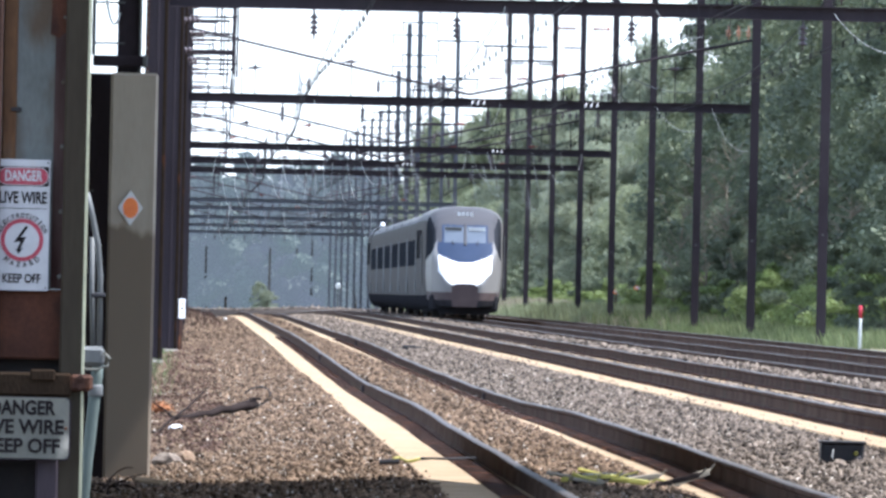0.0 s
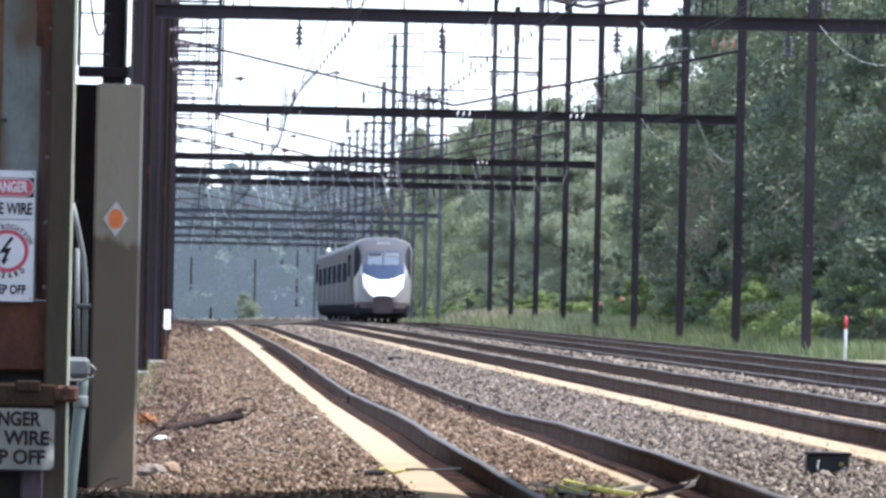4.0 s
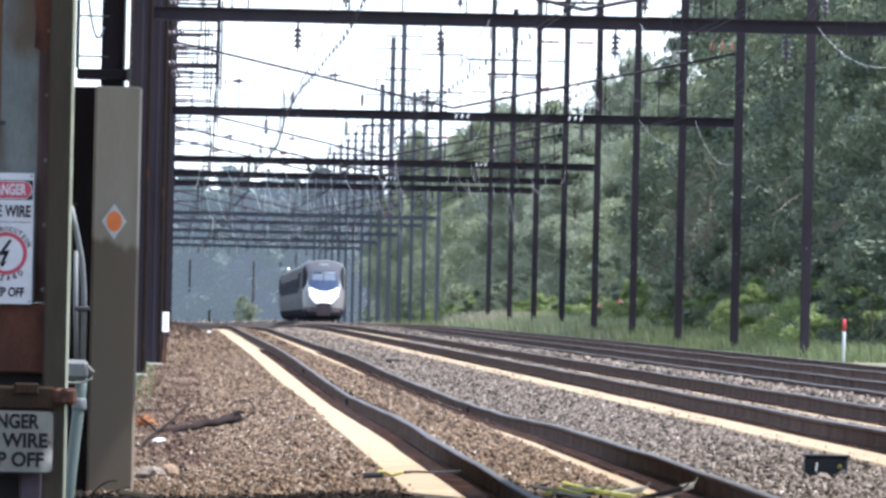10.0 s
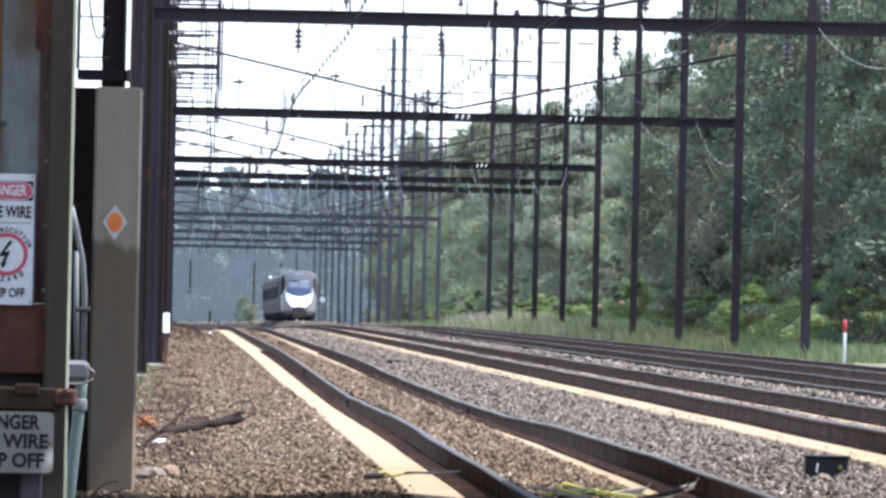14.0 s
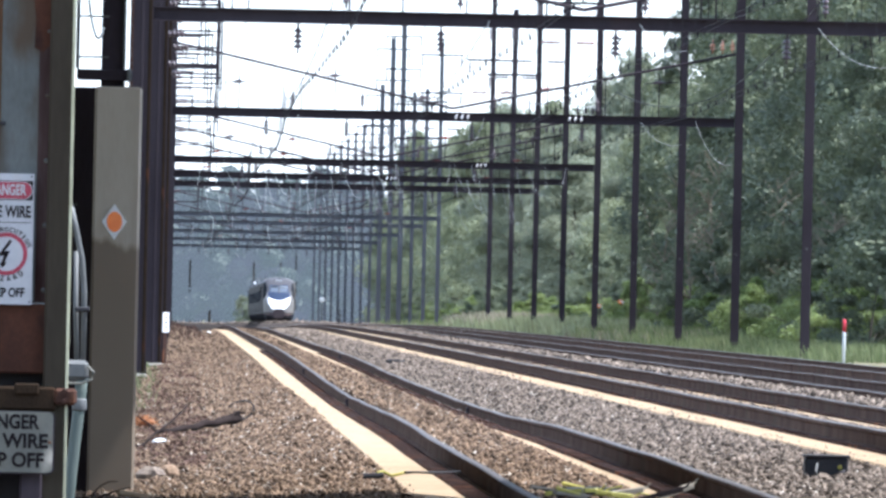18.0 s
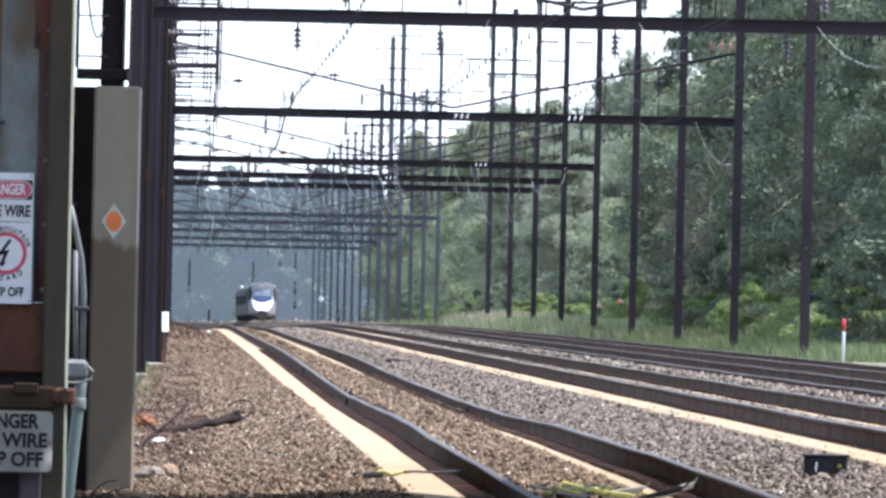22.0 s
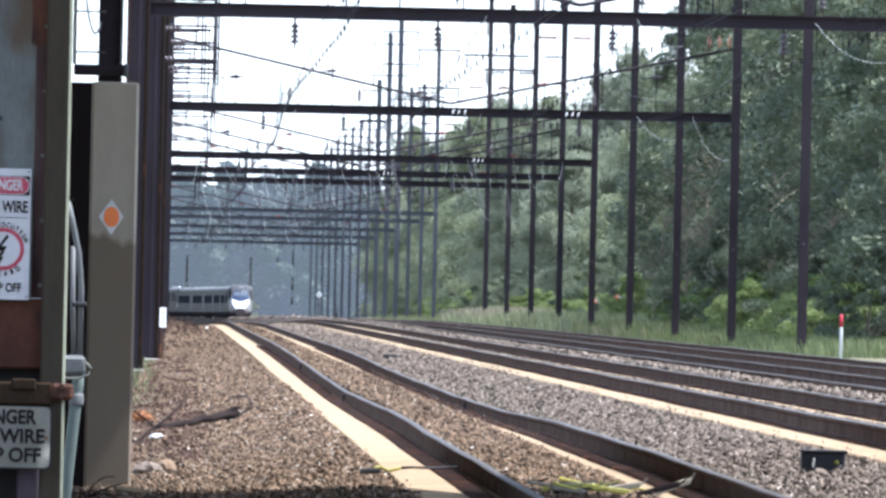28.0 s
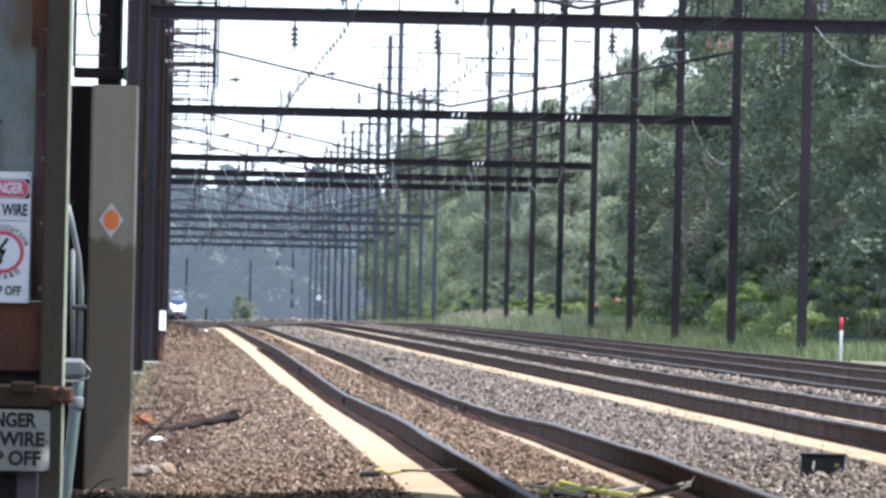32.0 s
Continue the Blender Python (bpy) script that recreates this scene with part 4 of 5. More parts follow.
        left.append((-half * tuck * max(0.0, 1 - k ** 6.2) ** 0.38, bottom + (top - bottom) * h))
    return left + [(-x, z) for x, z in reversed(left[:-1])]


def loft(stations, pick, mats):
    """Skin through the stations (y, half width, top, bottom); pick(centre) gives the name of the part a face belongs to."""
    rows = [[Vector((x, y, z)) for x, z in body_section(h, t, b)] for y, h, t, b in stations]
    n = len(rows[0])
    out = {}
    for a, b in zip(rows, rows[1:]):
        for i in range(n - 1):
            q = [a[i], a[i + 1], b[i + 1], b[i]]
            out.setdefault(pick(sum(q, Vector()) / 4), Geo()).put(q, [(0, 1, 2, 3)])
    return out


def weld(g, name, material):
    me = g.mesh(name, material)
    bm = bmesh.new()
    bm.from_mesh(me)
    bmesh.ops.remove_doubles(bm, verts=bm.verts, dist=0.001)
    bmesh.ops.recalc_face_normals(bm, faces=bm.faces)
    bm.to_mesh(me)
    bm.free()
    return smooth(me)


def bogie(ob, y):
    b = part("bogie", Geo().box(-0.95, 0.95, y - 0.25, y + 0.25, 0.35, 0.7, 0.03), "skirt", ob)
    for s in (-1, 1):
        part("side_frame", Geo().box(s * 1.0 - 0.09, s * 1.0 + 0.09, y - 1.7, y + 1.7, 0.35, 0.62, 0.03), "skirt", b)
        for a in (-1.35, 1.35):
            g = Geo().lathe([(0.06, -0.07), (0.46, -0.07), (0.48, -0.04), (0.46, 0.06), (0.06, 0.07)], 18, pose(s * 0.76, y + a, 0.46, 0, 90 * s, 0))
            part("wheel", g, "dark", b, round_=True)


def underside(ob, y0, y1):
    part("underframe", Geo().box(-1.3, 1.3, y0, y1, 0.26, 0.95, 0.12), "skirt", ob)
    part("body_end", Geo().box(-1.5, 1.5, y1 - 0.12, y1 - 0.02, 0.9, 3.9, 0.05), "skirt", ob)


def power_car():
    """A streamlined power car; its nose points to -y from the origin at the coupling face of the nose."""
    ob = thing("train_power_car", "silver streamlined electric power car with a white nose and blue band", "train", group="train cars")
    st = []
    for u in np.linspace(0, 1, 150) ** 1.6:
        y = 6.2 * u
        half = 0.50 + 0.78 * min(1, y / 1.3) ** 0.45 + 0.31 * max(0.0, min(1, (y - 2.6) / 4.6))
        line = float(np.mean([np.interp(max(0.0, y + o), [0, 0.25, 0.7, 1.3, 2.0, 2.7, 3.4, 4.2, 5.0, 6.2], [1.2, 1.85, 2.33, 2.74, 3.2, 3.68, 4.02, 4.22, 4.3, 4.32]) for o in (-0.2, -0.1, 0, 0.1, 0.2)]))
        st.append((y, min(half, 1.59), line, 0.46))
    st += [(y, 1.59, 4.32, 0.44) for y in (9.0, 12.0, 15.0, 18.0, 20.9)]

    def pick(p):
        hand = "left_" if p.x < 0 else "right_"
        side = abs(p.x)
        if p.y < 5.0:
            band_low = 2.14 + 0.30 * side * side
            # White paint laid over the area of bright glare on the nose.
            white_low = 1.20 + 0.85 * max(0.0, side - 0.2) ** 1.7
            if p.y > 0.9 and 2.25 < p.z < 3.9 and side > 1.10 + 0.26 * ((p.z - 3.15) / 0.8) ** 2:
                return hand + "side_window"
            if p.z < 0.72:
                return "sill"
            if p.z < 1.02:
                return "apron"
            if p.z < band_low:
                return "nose" if p.z > white_low and side < 1.02 and p.y < 2.6 else hand + "flank"
            if p.z < 2.84 + 0.1 * side:
                return "band" if side < 1.04 and p.y < 2.6 else hand + "flank"
            if p.z < 3.52 and 0.08 < side < 0.80 and p.z > 2.92:
                return hand + "windscreen"
            if p.z < 3.60 and side < 0.88:
                return "band"
            return "hood"
        if p.z > 3.75:
            return "roof_panel"
        if p.z < 0.86:
            return hand + "sill"
        return hand + "body"

    look_of = dict(sill="skirt", side_window="glass", apron="apron", nose="nose", band="visor", windscreen="pane", hood="mask", roof_panel="train_roof", body="train", flank="silver")
    lab = dict(sill="dark lower body sill", side_window="dark curved cab side window", apron="dull red brown apron", nose="glossy white nose", band="blue band under the windscreen", windscreen="two-pane windscreen", hood="grey cab hood", roof_panel="grey roof", flank="silver grey nose flank", body="silver grey body side")
    for k, g in loft(st, pick, None).items():
        k = k.replace("left_", "").replace("right_", "")
        part(k, weld(g, k, look_of[k]), None, ob, lab[k])
    part("nose_face", weld(Geo().put([(x, 0.0, z) for x, z in body_section(*st[0][1:])], [tuple(range(111))]), "nose_face", "apron"), None, ob, "dull brown lower nose face")
    part("snow_plough", Geo().plate(rounded(-1.0, 1.0, 0.18, 0.5, 0.14, 6), 0.9, 0.3), "skirt", ob)
    for s in (-1, 1):
        g = Geo()
        for k in range(2):
            g.lathe([(0.02, -0.02), (0.055, -0.02), (0.065, 0.0), (0.065, 0.04)], 12, pose(s * (0.34 + 0.3 * k), 0.78, 2.28, 60, 0, 0))
        part("lamp", g, "galv", ob, "round lamps in the blue band", round_=True)
        part("wiper", Geo().tube([(s * 0.45, 1.42, 2.84), (s * 0.5, 1.52, 2.98)], 0.02, 5), "dark", ob)
        part("sun_blind", Geo().box(s * 0.45 - 0.32, s * 0.45 + 0.32, 2.22, 2.26, 3.38, 3.5, 0, None), "white" if s > 0 else "galv", ob, "pale blind behind the windscreen")
        for y in (9.0, 14.0, 17.5):
            part("grille", Geo().box(s * 1.6 - 0.02, s * 1.6 + 0.02, y - 0.9, y + 0.9, 2.3, 3.4, 0.01), "skirt", ob, "dark side grille")
        part("door", Geo().box(s * 1.6 - 0.015, s * 1.6 + 0.015, 6.6, 7.3, 1.2, 3.2, 0.01), "train_roof", ob)
    part("pillar", Geo().tube([(0, 1.40, 2.80), (0, 2.0, 3.19), (0, 2.6, 3.6)], 0.06, 6), "mask", ob, "dark windscreen pillar")
    # number shown as plain bars
    for k in range(4):
        part("number_bar", Geo().box(-0.28 + 0.16 * k, -0.17 + 0.16 * k, 3.25, 3.3, 3.92, 4.08, 0, None), "white", ob, "white bar")
    underside(ob, 1.0, 20.9)
    bogie(ob, 4.4)
    bogie(ob, 16.8)
    return ob


def coach():
    ob = thing("train_coach", "silver grey passenger coach with a dark window band", "train", group="train cars")
    L = 26.6
    st = [(0.25, 1.5, 4.15, 0.5), (0.5, 1.585, 4.23, 0.44)] + [(y, 1.585, 4.23, 0.44) for y in (5, 10, 15, 20, L - 0.5)] + [(L - 0.25, 1.5, 4.15, 0.5)]
    for k, g in loft(st, lambda p: "roof_panel" if p.z > 3.75 else ("sill" if p.z < 0.86 else "body_side") + ("" if p.x < 0 else "_"), None).items():
        k = k.rstrip("_")
        part(k, weld(g, k, dict(roof_panel="train_roof", sill="skirt").get(k, "train")), None, ob)
    for s in (-1, 1):
        for k in range(13):
            y = 3.4 + 1.62 * k
            part("window", Geo().box(s * 1.585 - 0.02, s * 1.585 + 0.02, y - 0.72, y + 0.72, 2.05, 3.05, 0.01), "glass", ob)
        for y in (1.4, L - 1.4):
            part("door", Geo().box(s * 1.585 - 0.018, s * 1.585 + 0.018, y - 0.5, y + 0.5, 1.0, 3.15, 0.01), "train_roof", ob)
    for y in (0.25, L - 0.25):
        part("bellows", Geo().box(-1.0, 1.0, y - 0.3, y + 0.3, 1.0, 3.7, 0.08), "skirt", ob, "dark gangway bellows")
    underside(ob, 0.4, L - 0.4)
    part("body_end", Geo().box(-1.48, 1.48, 0.27, 0.35, 0.9, 3.9, 0.04), "skirt", ob)
    bogie(ob, 4.0)
    bogie(ob, L - 4.0)
    return ob


# each car: distance from the rear nose to its own origin, its length, turned round or not
tail = power_car()
first_coach = coach()
CARS = [(tail, 0.0, 21.0, False)]
for k in range(6):
    CARS.append((first_coach if k == 0 else copy_thing(first_coach, pose(0, 0, 0)), 21.2 + 26.6 * k, 26.6, False))
lead = copy_thing(tail, pose(0, 0, 0))
lead["label"] = "silver streamlined power car leading the train"
panto = Geo()
for s in (-1, 1):
    panto.tube([(s * 0.5, 16.0, 4.30), (s * 0.5, 17.6, 4.5), (s * 0.6, 16.2, 4.7)], 0.04, 5)
panto.tube([(-0.95, 16.2, 4.6), (-0.8, 16.2, 4.75), (0.8, 16.2, 4.75), (0.95, 16.2, 4.6)], 0.04, 5)
part("pantograph", panto, "galv", lead, "folded pantograph")
part("roof_insulator", Geo().lathe([(0.12, 4.0), (0.15, 4.1), (0.12, 4.3), (0.05, 4.42)], 12, pose(1.0, 19.0, 0)), "nose", lead, "white roof insulator", True)
CARS.append((lead, 21.2 + 26.6 * 6 + 0.2, 21.0, True))


def rear(t):
    """Distance of the train's rear nose at t seconds."""
    return FOCUS * (0.0215 + 0.00176 * t)


def motions():
    x, z = TRACKS[2]
    for ob, off, length, turned in CARS:
        rows = []
        for k in range(33):
            a, b = rear(k) + off + 3.5, rear(k) + off + length - 3.5
            pa, pb = Vector(on_line(x, a, z)), Vector(on_line(x, b, z))
            d = (pb - pa).normalized()
            yaw, pitch = -math.degrees(math.atan2(d.x, d.y)), math.degrees(math.asin(d.z))
            o = pa - d * 3.5 if not turned else pb + d * 3.5
            rows.append((k, pose(o.x, o.y, o.z, -pitch if turned else pitch, 0, yaw + (180 if turned else 0))))
        walk(ob, rows)


# ---- the column and post beside the camera's line of sight ----
def upright(name, x0, x1, y0, y1, z0, z1, material, parent, label="", ch=0.01):
    return part(name, Geo().box(x0, x1, y0, y1, z0, z1, ch), material, parent, label)


def near_column():
    ob = thing("catenary_column", "rusting grey steel catenary column of two flanges and a web", "steel column", pose(-0.792, 75.6, 0))
    upright("flange", 0.136, 0.252, -0.02, 0.30, -0.8, 6.2, "olive", ob, "olive grey flange with a worn edge")
    # Thin added strip: the bright sunlit edge, put in as colour.
    upright("worn_edge", 0.243, 0.257, -0.03, -0.022, -0.2, 6.2, "worn", ob, "pale worn flange edge", 0.002)
    upright("flange", -0.205, -0.165, -0.02, 0.30, -0.8, 6.2, "rust", ob, "rust-stained flange")
    upright("edge_bar", -0.245, -0.207, 0.0, 0.06, 0.9, 6.2, "olive", ob)
    upright("web", -0.163, 0.146, 0.10, 0.13, 1.14, 6.2, "rusty", ob, "grey painted web streaked with rust")
    upright("web_foot", -0.163, 0.146, 0.095, 0.13, 0.80, 1.137, "web_rust", ob, "brown rusted lower web")
    upright("rust_strip", 0.085, 0.1455, 0.0955, 0.099, 1.14, 6.2, "streaks", ob, "web edge streaked brown with rust", 0.001)
    g = Geo().plate([(0.06, 2.36), (0.10, 2.34), (0.134, 2.37), (0.134, 6.2), (0.075, 6.2), (0.07, 2.9), (0.052, 2.62), (0.066, 2.5)], 0.0915, 0.003)
    part("rust_patch", g, "web_rust", ob, "orange brown rust running down the web")
    # Added bar standing in for a band of rust stain on the web.
    upright("angle_bar", -0.162, -0.095, 0.085, 0.098, 1.3, 6.2, "ochre", ob, "ochre rusted angle bar")
    upright("slot", -0.12, -0.07, 0.078, 0.084, 1.985, 2.005, "dark", ob, "dark slot", 0.002)
    # Added black plate standing in for the deep shade between the legs.
    upright("backing_plate", -0.16, 0.145, 0.25, 0.28, -0.8, 0.84, "dark", ob, "black shadowed plate")
    upright("cross_bar", -0.25, 0.20, -0.06, 0.02, 0.625, 0.74, "dark_rust", ob, "rusted channel across the column", 0.012)
    upright("cross_bar_lip", 0.0, 0.12, -0.08, -0.06, 0.70, 0.755, "dark_rust", ob)
    upright("clamp", 0.19, 0.30, -0.07, 0.05, 0.655, 0.735, "rust", ob, "orange rusted clamp", 0.015)
    for k, z in enumerate((0.675, 0.715)):
        part("bolt", Geo().lathe([(0.004, -0.03), (0.018, -0.03), (0.018, 0.0), (0.008, 0.0), (0.008, 0.05)], 6, pose(0.24, -0.08, z, 90, 0, 0)), "rust", ob)
    upright("leg", -0.26, -0.155, -0.04, 0.06, -0.8, 0.622, "steel", ob)
    upright("leg", 0.035, 0.143, -0.04, 0.06, -0.8, 0.622, "steel", ob)
    upright("tie_plate", -0.155, 0.035, -0.02, 0.0, 0.10, 0.125, "steel", ob)
    r = random.Random(8)
    for k in range(16):
        z = 1.2 + 0.31 * k
        part("rivet", Geo().lathe([(0.013, 0.0), (0.012, 0.006), (0.006, 0.011)], 8, pose(0.128, 0.1, z, 90, 0, 0)), "rusty", ob)
    for k in range(14):
        z = 1.18 + r.uniform(0, 1.8)
        w = r.uniform(0.015, 0.04)
        g = Geo().plate([(0.146 - w, z), (0.146, z - 0.012), (0.146, z + r.uniform(0.01, 0.03)), (0.146 - w * 0.6, z + 0.012)], 0.0965, 0.003)
        part("paint_flake", g, "rust", ob, "flaked rust patch")
    return ob


def switch_handle():
    """The operating rod with its insulator and loop handle, clamped to the column's side."""
    ob = thing("switch_handle", "dull dark metal loop handle under an amber insulator on the column", "switch handle", pose(-1.05, 75.55, 0))
    part("cap", Geo().lathe([(0.036, 1.455), (0.04, 1.48), (0.03, 1.52), (0.012, 1.55)], 14), "amber", ob, "amber glass cap", True)
    part("upper_shed", Geo().lathe([(0.03, 1.40), (0.06, 1.41), (0.062, 1.43), (0.045, 1.453)], 14), "rust", ob, "", True)
    part("neck", Geo().lathe([(0.042, 1.362), (0.045, 1.38), (0.042, 1.398)], 14), "dark", ob, "", True)
    part("disc", Geo().lathe([(0.03, 1.30), (0.055, 1.31), (0.06, 1.33), (0.05, 1.36)], 14), "ivory", ob, "pale worn disc", True)
    part("lower_shed", Geo().lathe([(0.03, 1.20), (0.06, 1.225), (0.066, 1.26), (0.05, 1.298)], 14), "rust", ob, "brown glazed shed", True)
    part("guard", Geo().tube([(0.045 * math.sin(a) + 0.015, -0.02, 1.36 + 0.16 * math.cos(a)) for a in np.linspace(0.2, 3.0, 10)], 0.01, 6), "amber", ob, "yellow guard hoop", True)
    part("rod", Geo().tube([(0, 0, 1.02), (0, 0, 1.2)], 0.022, 8), "dark", ob)
    part("upper_casting", Geo().box(-0.05, 0.05, -0.03, 0.03, 0.99, 1.055, 0.018), "rust", ob)
    for s in (-1, 1):
        part("side_bar", Geo().tube([(s * 0.028, -0.02, 1.0), (s * 0.042, -0.02, 0.95), (s * 0.042, -0.02, 0.62), (s * 0.02, -0.02, 0.545)], 0.014, 8), "olive", ob, "dull dark handle bar", True)
    part("lower_casting", Geo().box(-0.055, 0.045, -0.03, 0.03, 0.49, 0.55, 0.015), "galv", ob)
    part("post", Geo().box(-0.06, 0.0, 0.0, 0.06, -0.8, 0.99, 0.01), "steel", ob)
    part("post_edge", Geo().box(-0.03, 0.0, -0.035, -0.005, -0.8, 0.49, 0.008), "ivory", ob)
    return ob


def arc_words(text, cx, cz, r, a0, a1, y, size, parent, down=False):
    n = len(text)
    for k, ch in enumerate(text):
        a = radians(a0 + (a1 - a0) * k / (n - 1))
        turn = math.degrees(a) + (90 if down else -90)
        m = Matrix.Translation((cx + r * math.cos(a), y, cz + r * math.sin(a))) @ Matrix.Rotation(radians(90), 4, "X") @ Matrix.Rotation(radians(turn), 4, "Z")
        words("letter", ch, size, size * (0.22 if ch == "I" else 0.55), m, "black", parent)


def hazard_sign(m):
    """Tall white sign, 0.257 by 0.626 m, its lower left corner at the origin."""
    w, h = 0.257, 0.626
    ob = thing("warning_sign", "tall white danger live wire sign with a red ring", "warning sign", m, group="warning signs")
    part("panel", Geo().plate(rounded(0, w, 0, h, 0.004, 2), -0.004, 0.004), "sign_white", ob)
    part("header", Geo().plate(rounded(0.006, w - 0.006, h - 0.128, h - 0.034, 0.006, 2), -0.006, 0.002), "black", ob, "black header")
    part("header_border", Geo().plate(rounded(0.008, w - 0.008, h - 0.124, h - 0.038, 0.042, 8), -0.0075, 0.0014), "sign_white", ob)
    part("header_oval", Geo().plate(rounded(0.012, w - 0.012, h - 0.120, h - 0.042, 0.038, 8), -0.009, 0.0014), "sign_red", ob, "red oval")
    t = Matrix.Rotation(radians(90), 4, "X")
    words("heading", "DANGER", 0.062, 0.178, Matrix.Translation((w / 2, -0.0105, h - 0.081)) @ t, "sign_white", ob, 1.15)
    words("lettering", "LIVE WIRE", 0.07, 0.228, Matrix.Translation((w / 2, -0.0055, h - 0.185)) @ t, "black", ob, 1.1)
    part("rule", Geo().box(0.014, w - 0.014, -0.006, -0.004, h - 0.236, h - 0.233), "black", ob)
    cx, cz = w / 2, h - 0.385
    g = Geo()
    ring(g, cx, cz, 0.083, 0.102, -0.007, 0.003)
    part("ring", g, "sign_red", ob, "red ring")
    bolt = [(0.016, 0.068), (-0.040, -0.012), (-0.008, -0.008), (-0.022, -0.045), (-0.032, -0.040), (-0.016, -0.068), (0.006, -0.038), (-0.006, -0.040), (0.020, 0.016), (-0.006, 0.012), (0.030, 0.062)]
    part("bolt_mark", Geo().plate([(cx + x, cz + z) for x, z in bolt], -0.0065, 0.0025), "black", ob, "black lightning bolt")
    arc_words("ELECTROCUTION", cx, cz, 0.116, 158, 22, -0.0055, 0.032, ob)
    arc_words("HAZARD", cx, cz, 0.119, 232, 308, -0.0055, 0.036, ob, True)
    words("lettering", "KEEP OFF", 0.06, 0.182, Matrix.Translation((w / 2, -0.0055, 0.055)) @ t, "black", ob, 1.0)
    for x in (0.012, w - 0.012):
        for z in (0.014, h - 0.014):
            part("screw", Geo().lathe([(0.005, 0), (0.004, 0.004)], 8, pose(x, -0.004, z, 90, 0, 0)), "dark", ob)
    return ob


def low_sign(m):
    w, h = 0.442, 0.29
    ob = thing("warning_sign", "dull cream danger live wire keep off plate with dark letters", "warning sign", m, group="warning signs")
    part("panel", Geo().plate(rounded(0, w, 0, h, 0.025, 5), -0.005, 0.005), "ivory", ob)
    part("rim", Geo().plate(rounded(-0.008, w + 0.008, -0.008, h + 0.002, 0.03, 5), 0.0005, 0.008), "steel", ob, "dark backing rim")
    t = Matrix.Rotation(radians(90), 4, "X")
    for k, (s, wd) in enumerate((("DANGER", 0.315), ("LIVE WIRE", 0.40), ("KEEP OFF", 0.365))):
        words("lettering", s, 0.098, wd, Matrix.Translation((w / 2 - 0.005, -0.0065, h - 0.052 - 0.091 * k)) @ t, "black", ob, 0.95, 0.036)
    part("screw", Geo().lathe([(0.008, 0), (0.006, 0.006)], 8, pose(w - 0.015, -0.005, h * 0.5, 90, 0, 0)), "rust", ob)
    return ob


near_column()
switch_handle()
hazard_sign(pose(-0.975, 75.655, 1.13))
low_sign(pose(-1.043, 75.5, 0.33))


def conduit_run():
    ob = thing("conduit", "pale green grey conduit with a junction fitting beside the column", "conduit", pose(0, 78.4, 0))
    part("upper_pipe", Geo().tube([(-0.56, 0, 1.62), (-0.535, 0, 1.52), (-0.50, 0, 1.36), (-0.485, 0, 1.2), (-0.483, 0, 0.86)], 0.014, 10), "galv", ob, "dull grey upper pipe", True)
    part("strap", Geo().box(-0.53, -0.455, -0.03, 0.02, 1.10, 1.125, 0.006), "dark", ob)
    part("inner_cable", Geo().tube([(-0.53, 0.05, 1.4), (-0.525, 0.05, 1.1), (-0.515, 0.05, 0.86)], 0.012, 8), "galv", ob, "", True)
    part("fitting", Geo().box(-0.575, -0.455, -0.05, 0.05, 0.76, 0.86, 0.02), "galv", ob, "pale metal junction fitting")
    part("hook", Geo().tube([(-0.46, -0.05, 0.83), (-0.43, -0.05, 0.80), (-0.44, -0.05, 0.765), (-0.49, -0.05, 0.745), (-0.56, -0.05, 0.745)], 0.008, 6), "ivory", ob, "pale hook")
    part("lower_pipe", Geo().tube([(-0.488, 0, 0.78), (-0.492, 0, 0.70), (-0.53, 0, 0.30), (-0.60, 0, -0.6)], 0.03, 12), "conduit", ob, "thick pale green pipe", True)
    part("coupling", Geo().lathe([(0.034, -0.03), (0.037, -0.02), (0.037, 0.02), (0.034, 0.03)], 12, pose(-0.497, 0, 0.64)), "galv", ob, "", True)
    return ob


conduit_run()


def concrete_post():
    ob = thing("concrete_post", "weathered concrete encased post with a damp lower half", "concrete post", pose(-0.583, 136.0, -0.066) @ Matrix.Diagonal((1.056, 1.056, 1.056, 1)))
    part("shaft", Geo().box(-0.192, 0.192, -0.19, 0.19, -0.8, 2.89, 0.02), "post_concrete", ob)
    part("steel_column", Geo().box(-0.148, 0.05, -0.02, 0.12, 2.892, 6.2, 0.01), "steel", ob, "dark steel column")
    part("edge_strip", Geo().box(0.025, 0.045, -0.05, -0.022, 2.892, 6.2, 0.004), "galv", ob)
    part("cap_bar", Geo().box(-0.345, 0.11, -0.12, -0.02, 2.94, 3.03, 0.012), "steel", ob, "dark steel bar")
    part("bar_end", Geo().box(0.06, 0.10, -0.14, -0.122, 2.93, 3.04, 0.006), "galv", ob)
    part("thin_upright", Geo().box(-0.355, -0.325, -0.1, -0.02, 3.03, 6.2, 0.006), "galv", ob)
    for z in (3.13, 3.46, 3.8):
        part("rung", Geo().tube([(-0.34, -0.06, z), (-0.09, -0.06, z)], 0.009, 6), "galv", ob)
    part("loop_cable", Geo().tube([(-0.26 + 0.13 * u, -0.1, 3.62 - 0.34 * math.sin(u * 2.4) ** 0.8 if u > 0 else 3.62) for u in np.linspace(0, 1, 10)], 0.011, 6), "white", ob)
    part("shadow_column", Geo().box(-0.42, -0.15, 0.3, 0.6, -0.8, 2.888, 0.01), "steel", ob, "dark steel column behind the concrete")
    part("conduit_clip", Geo().box(-0.20, -0.194, -0.2, -0.1, 1.7, 1.73), "dark", ob)
    for z in (1.72, 1.93):
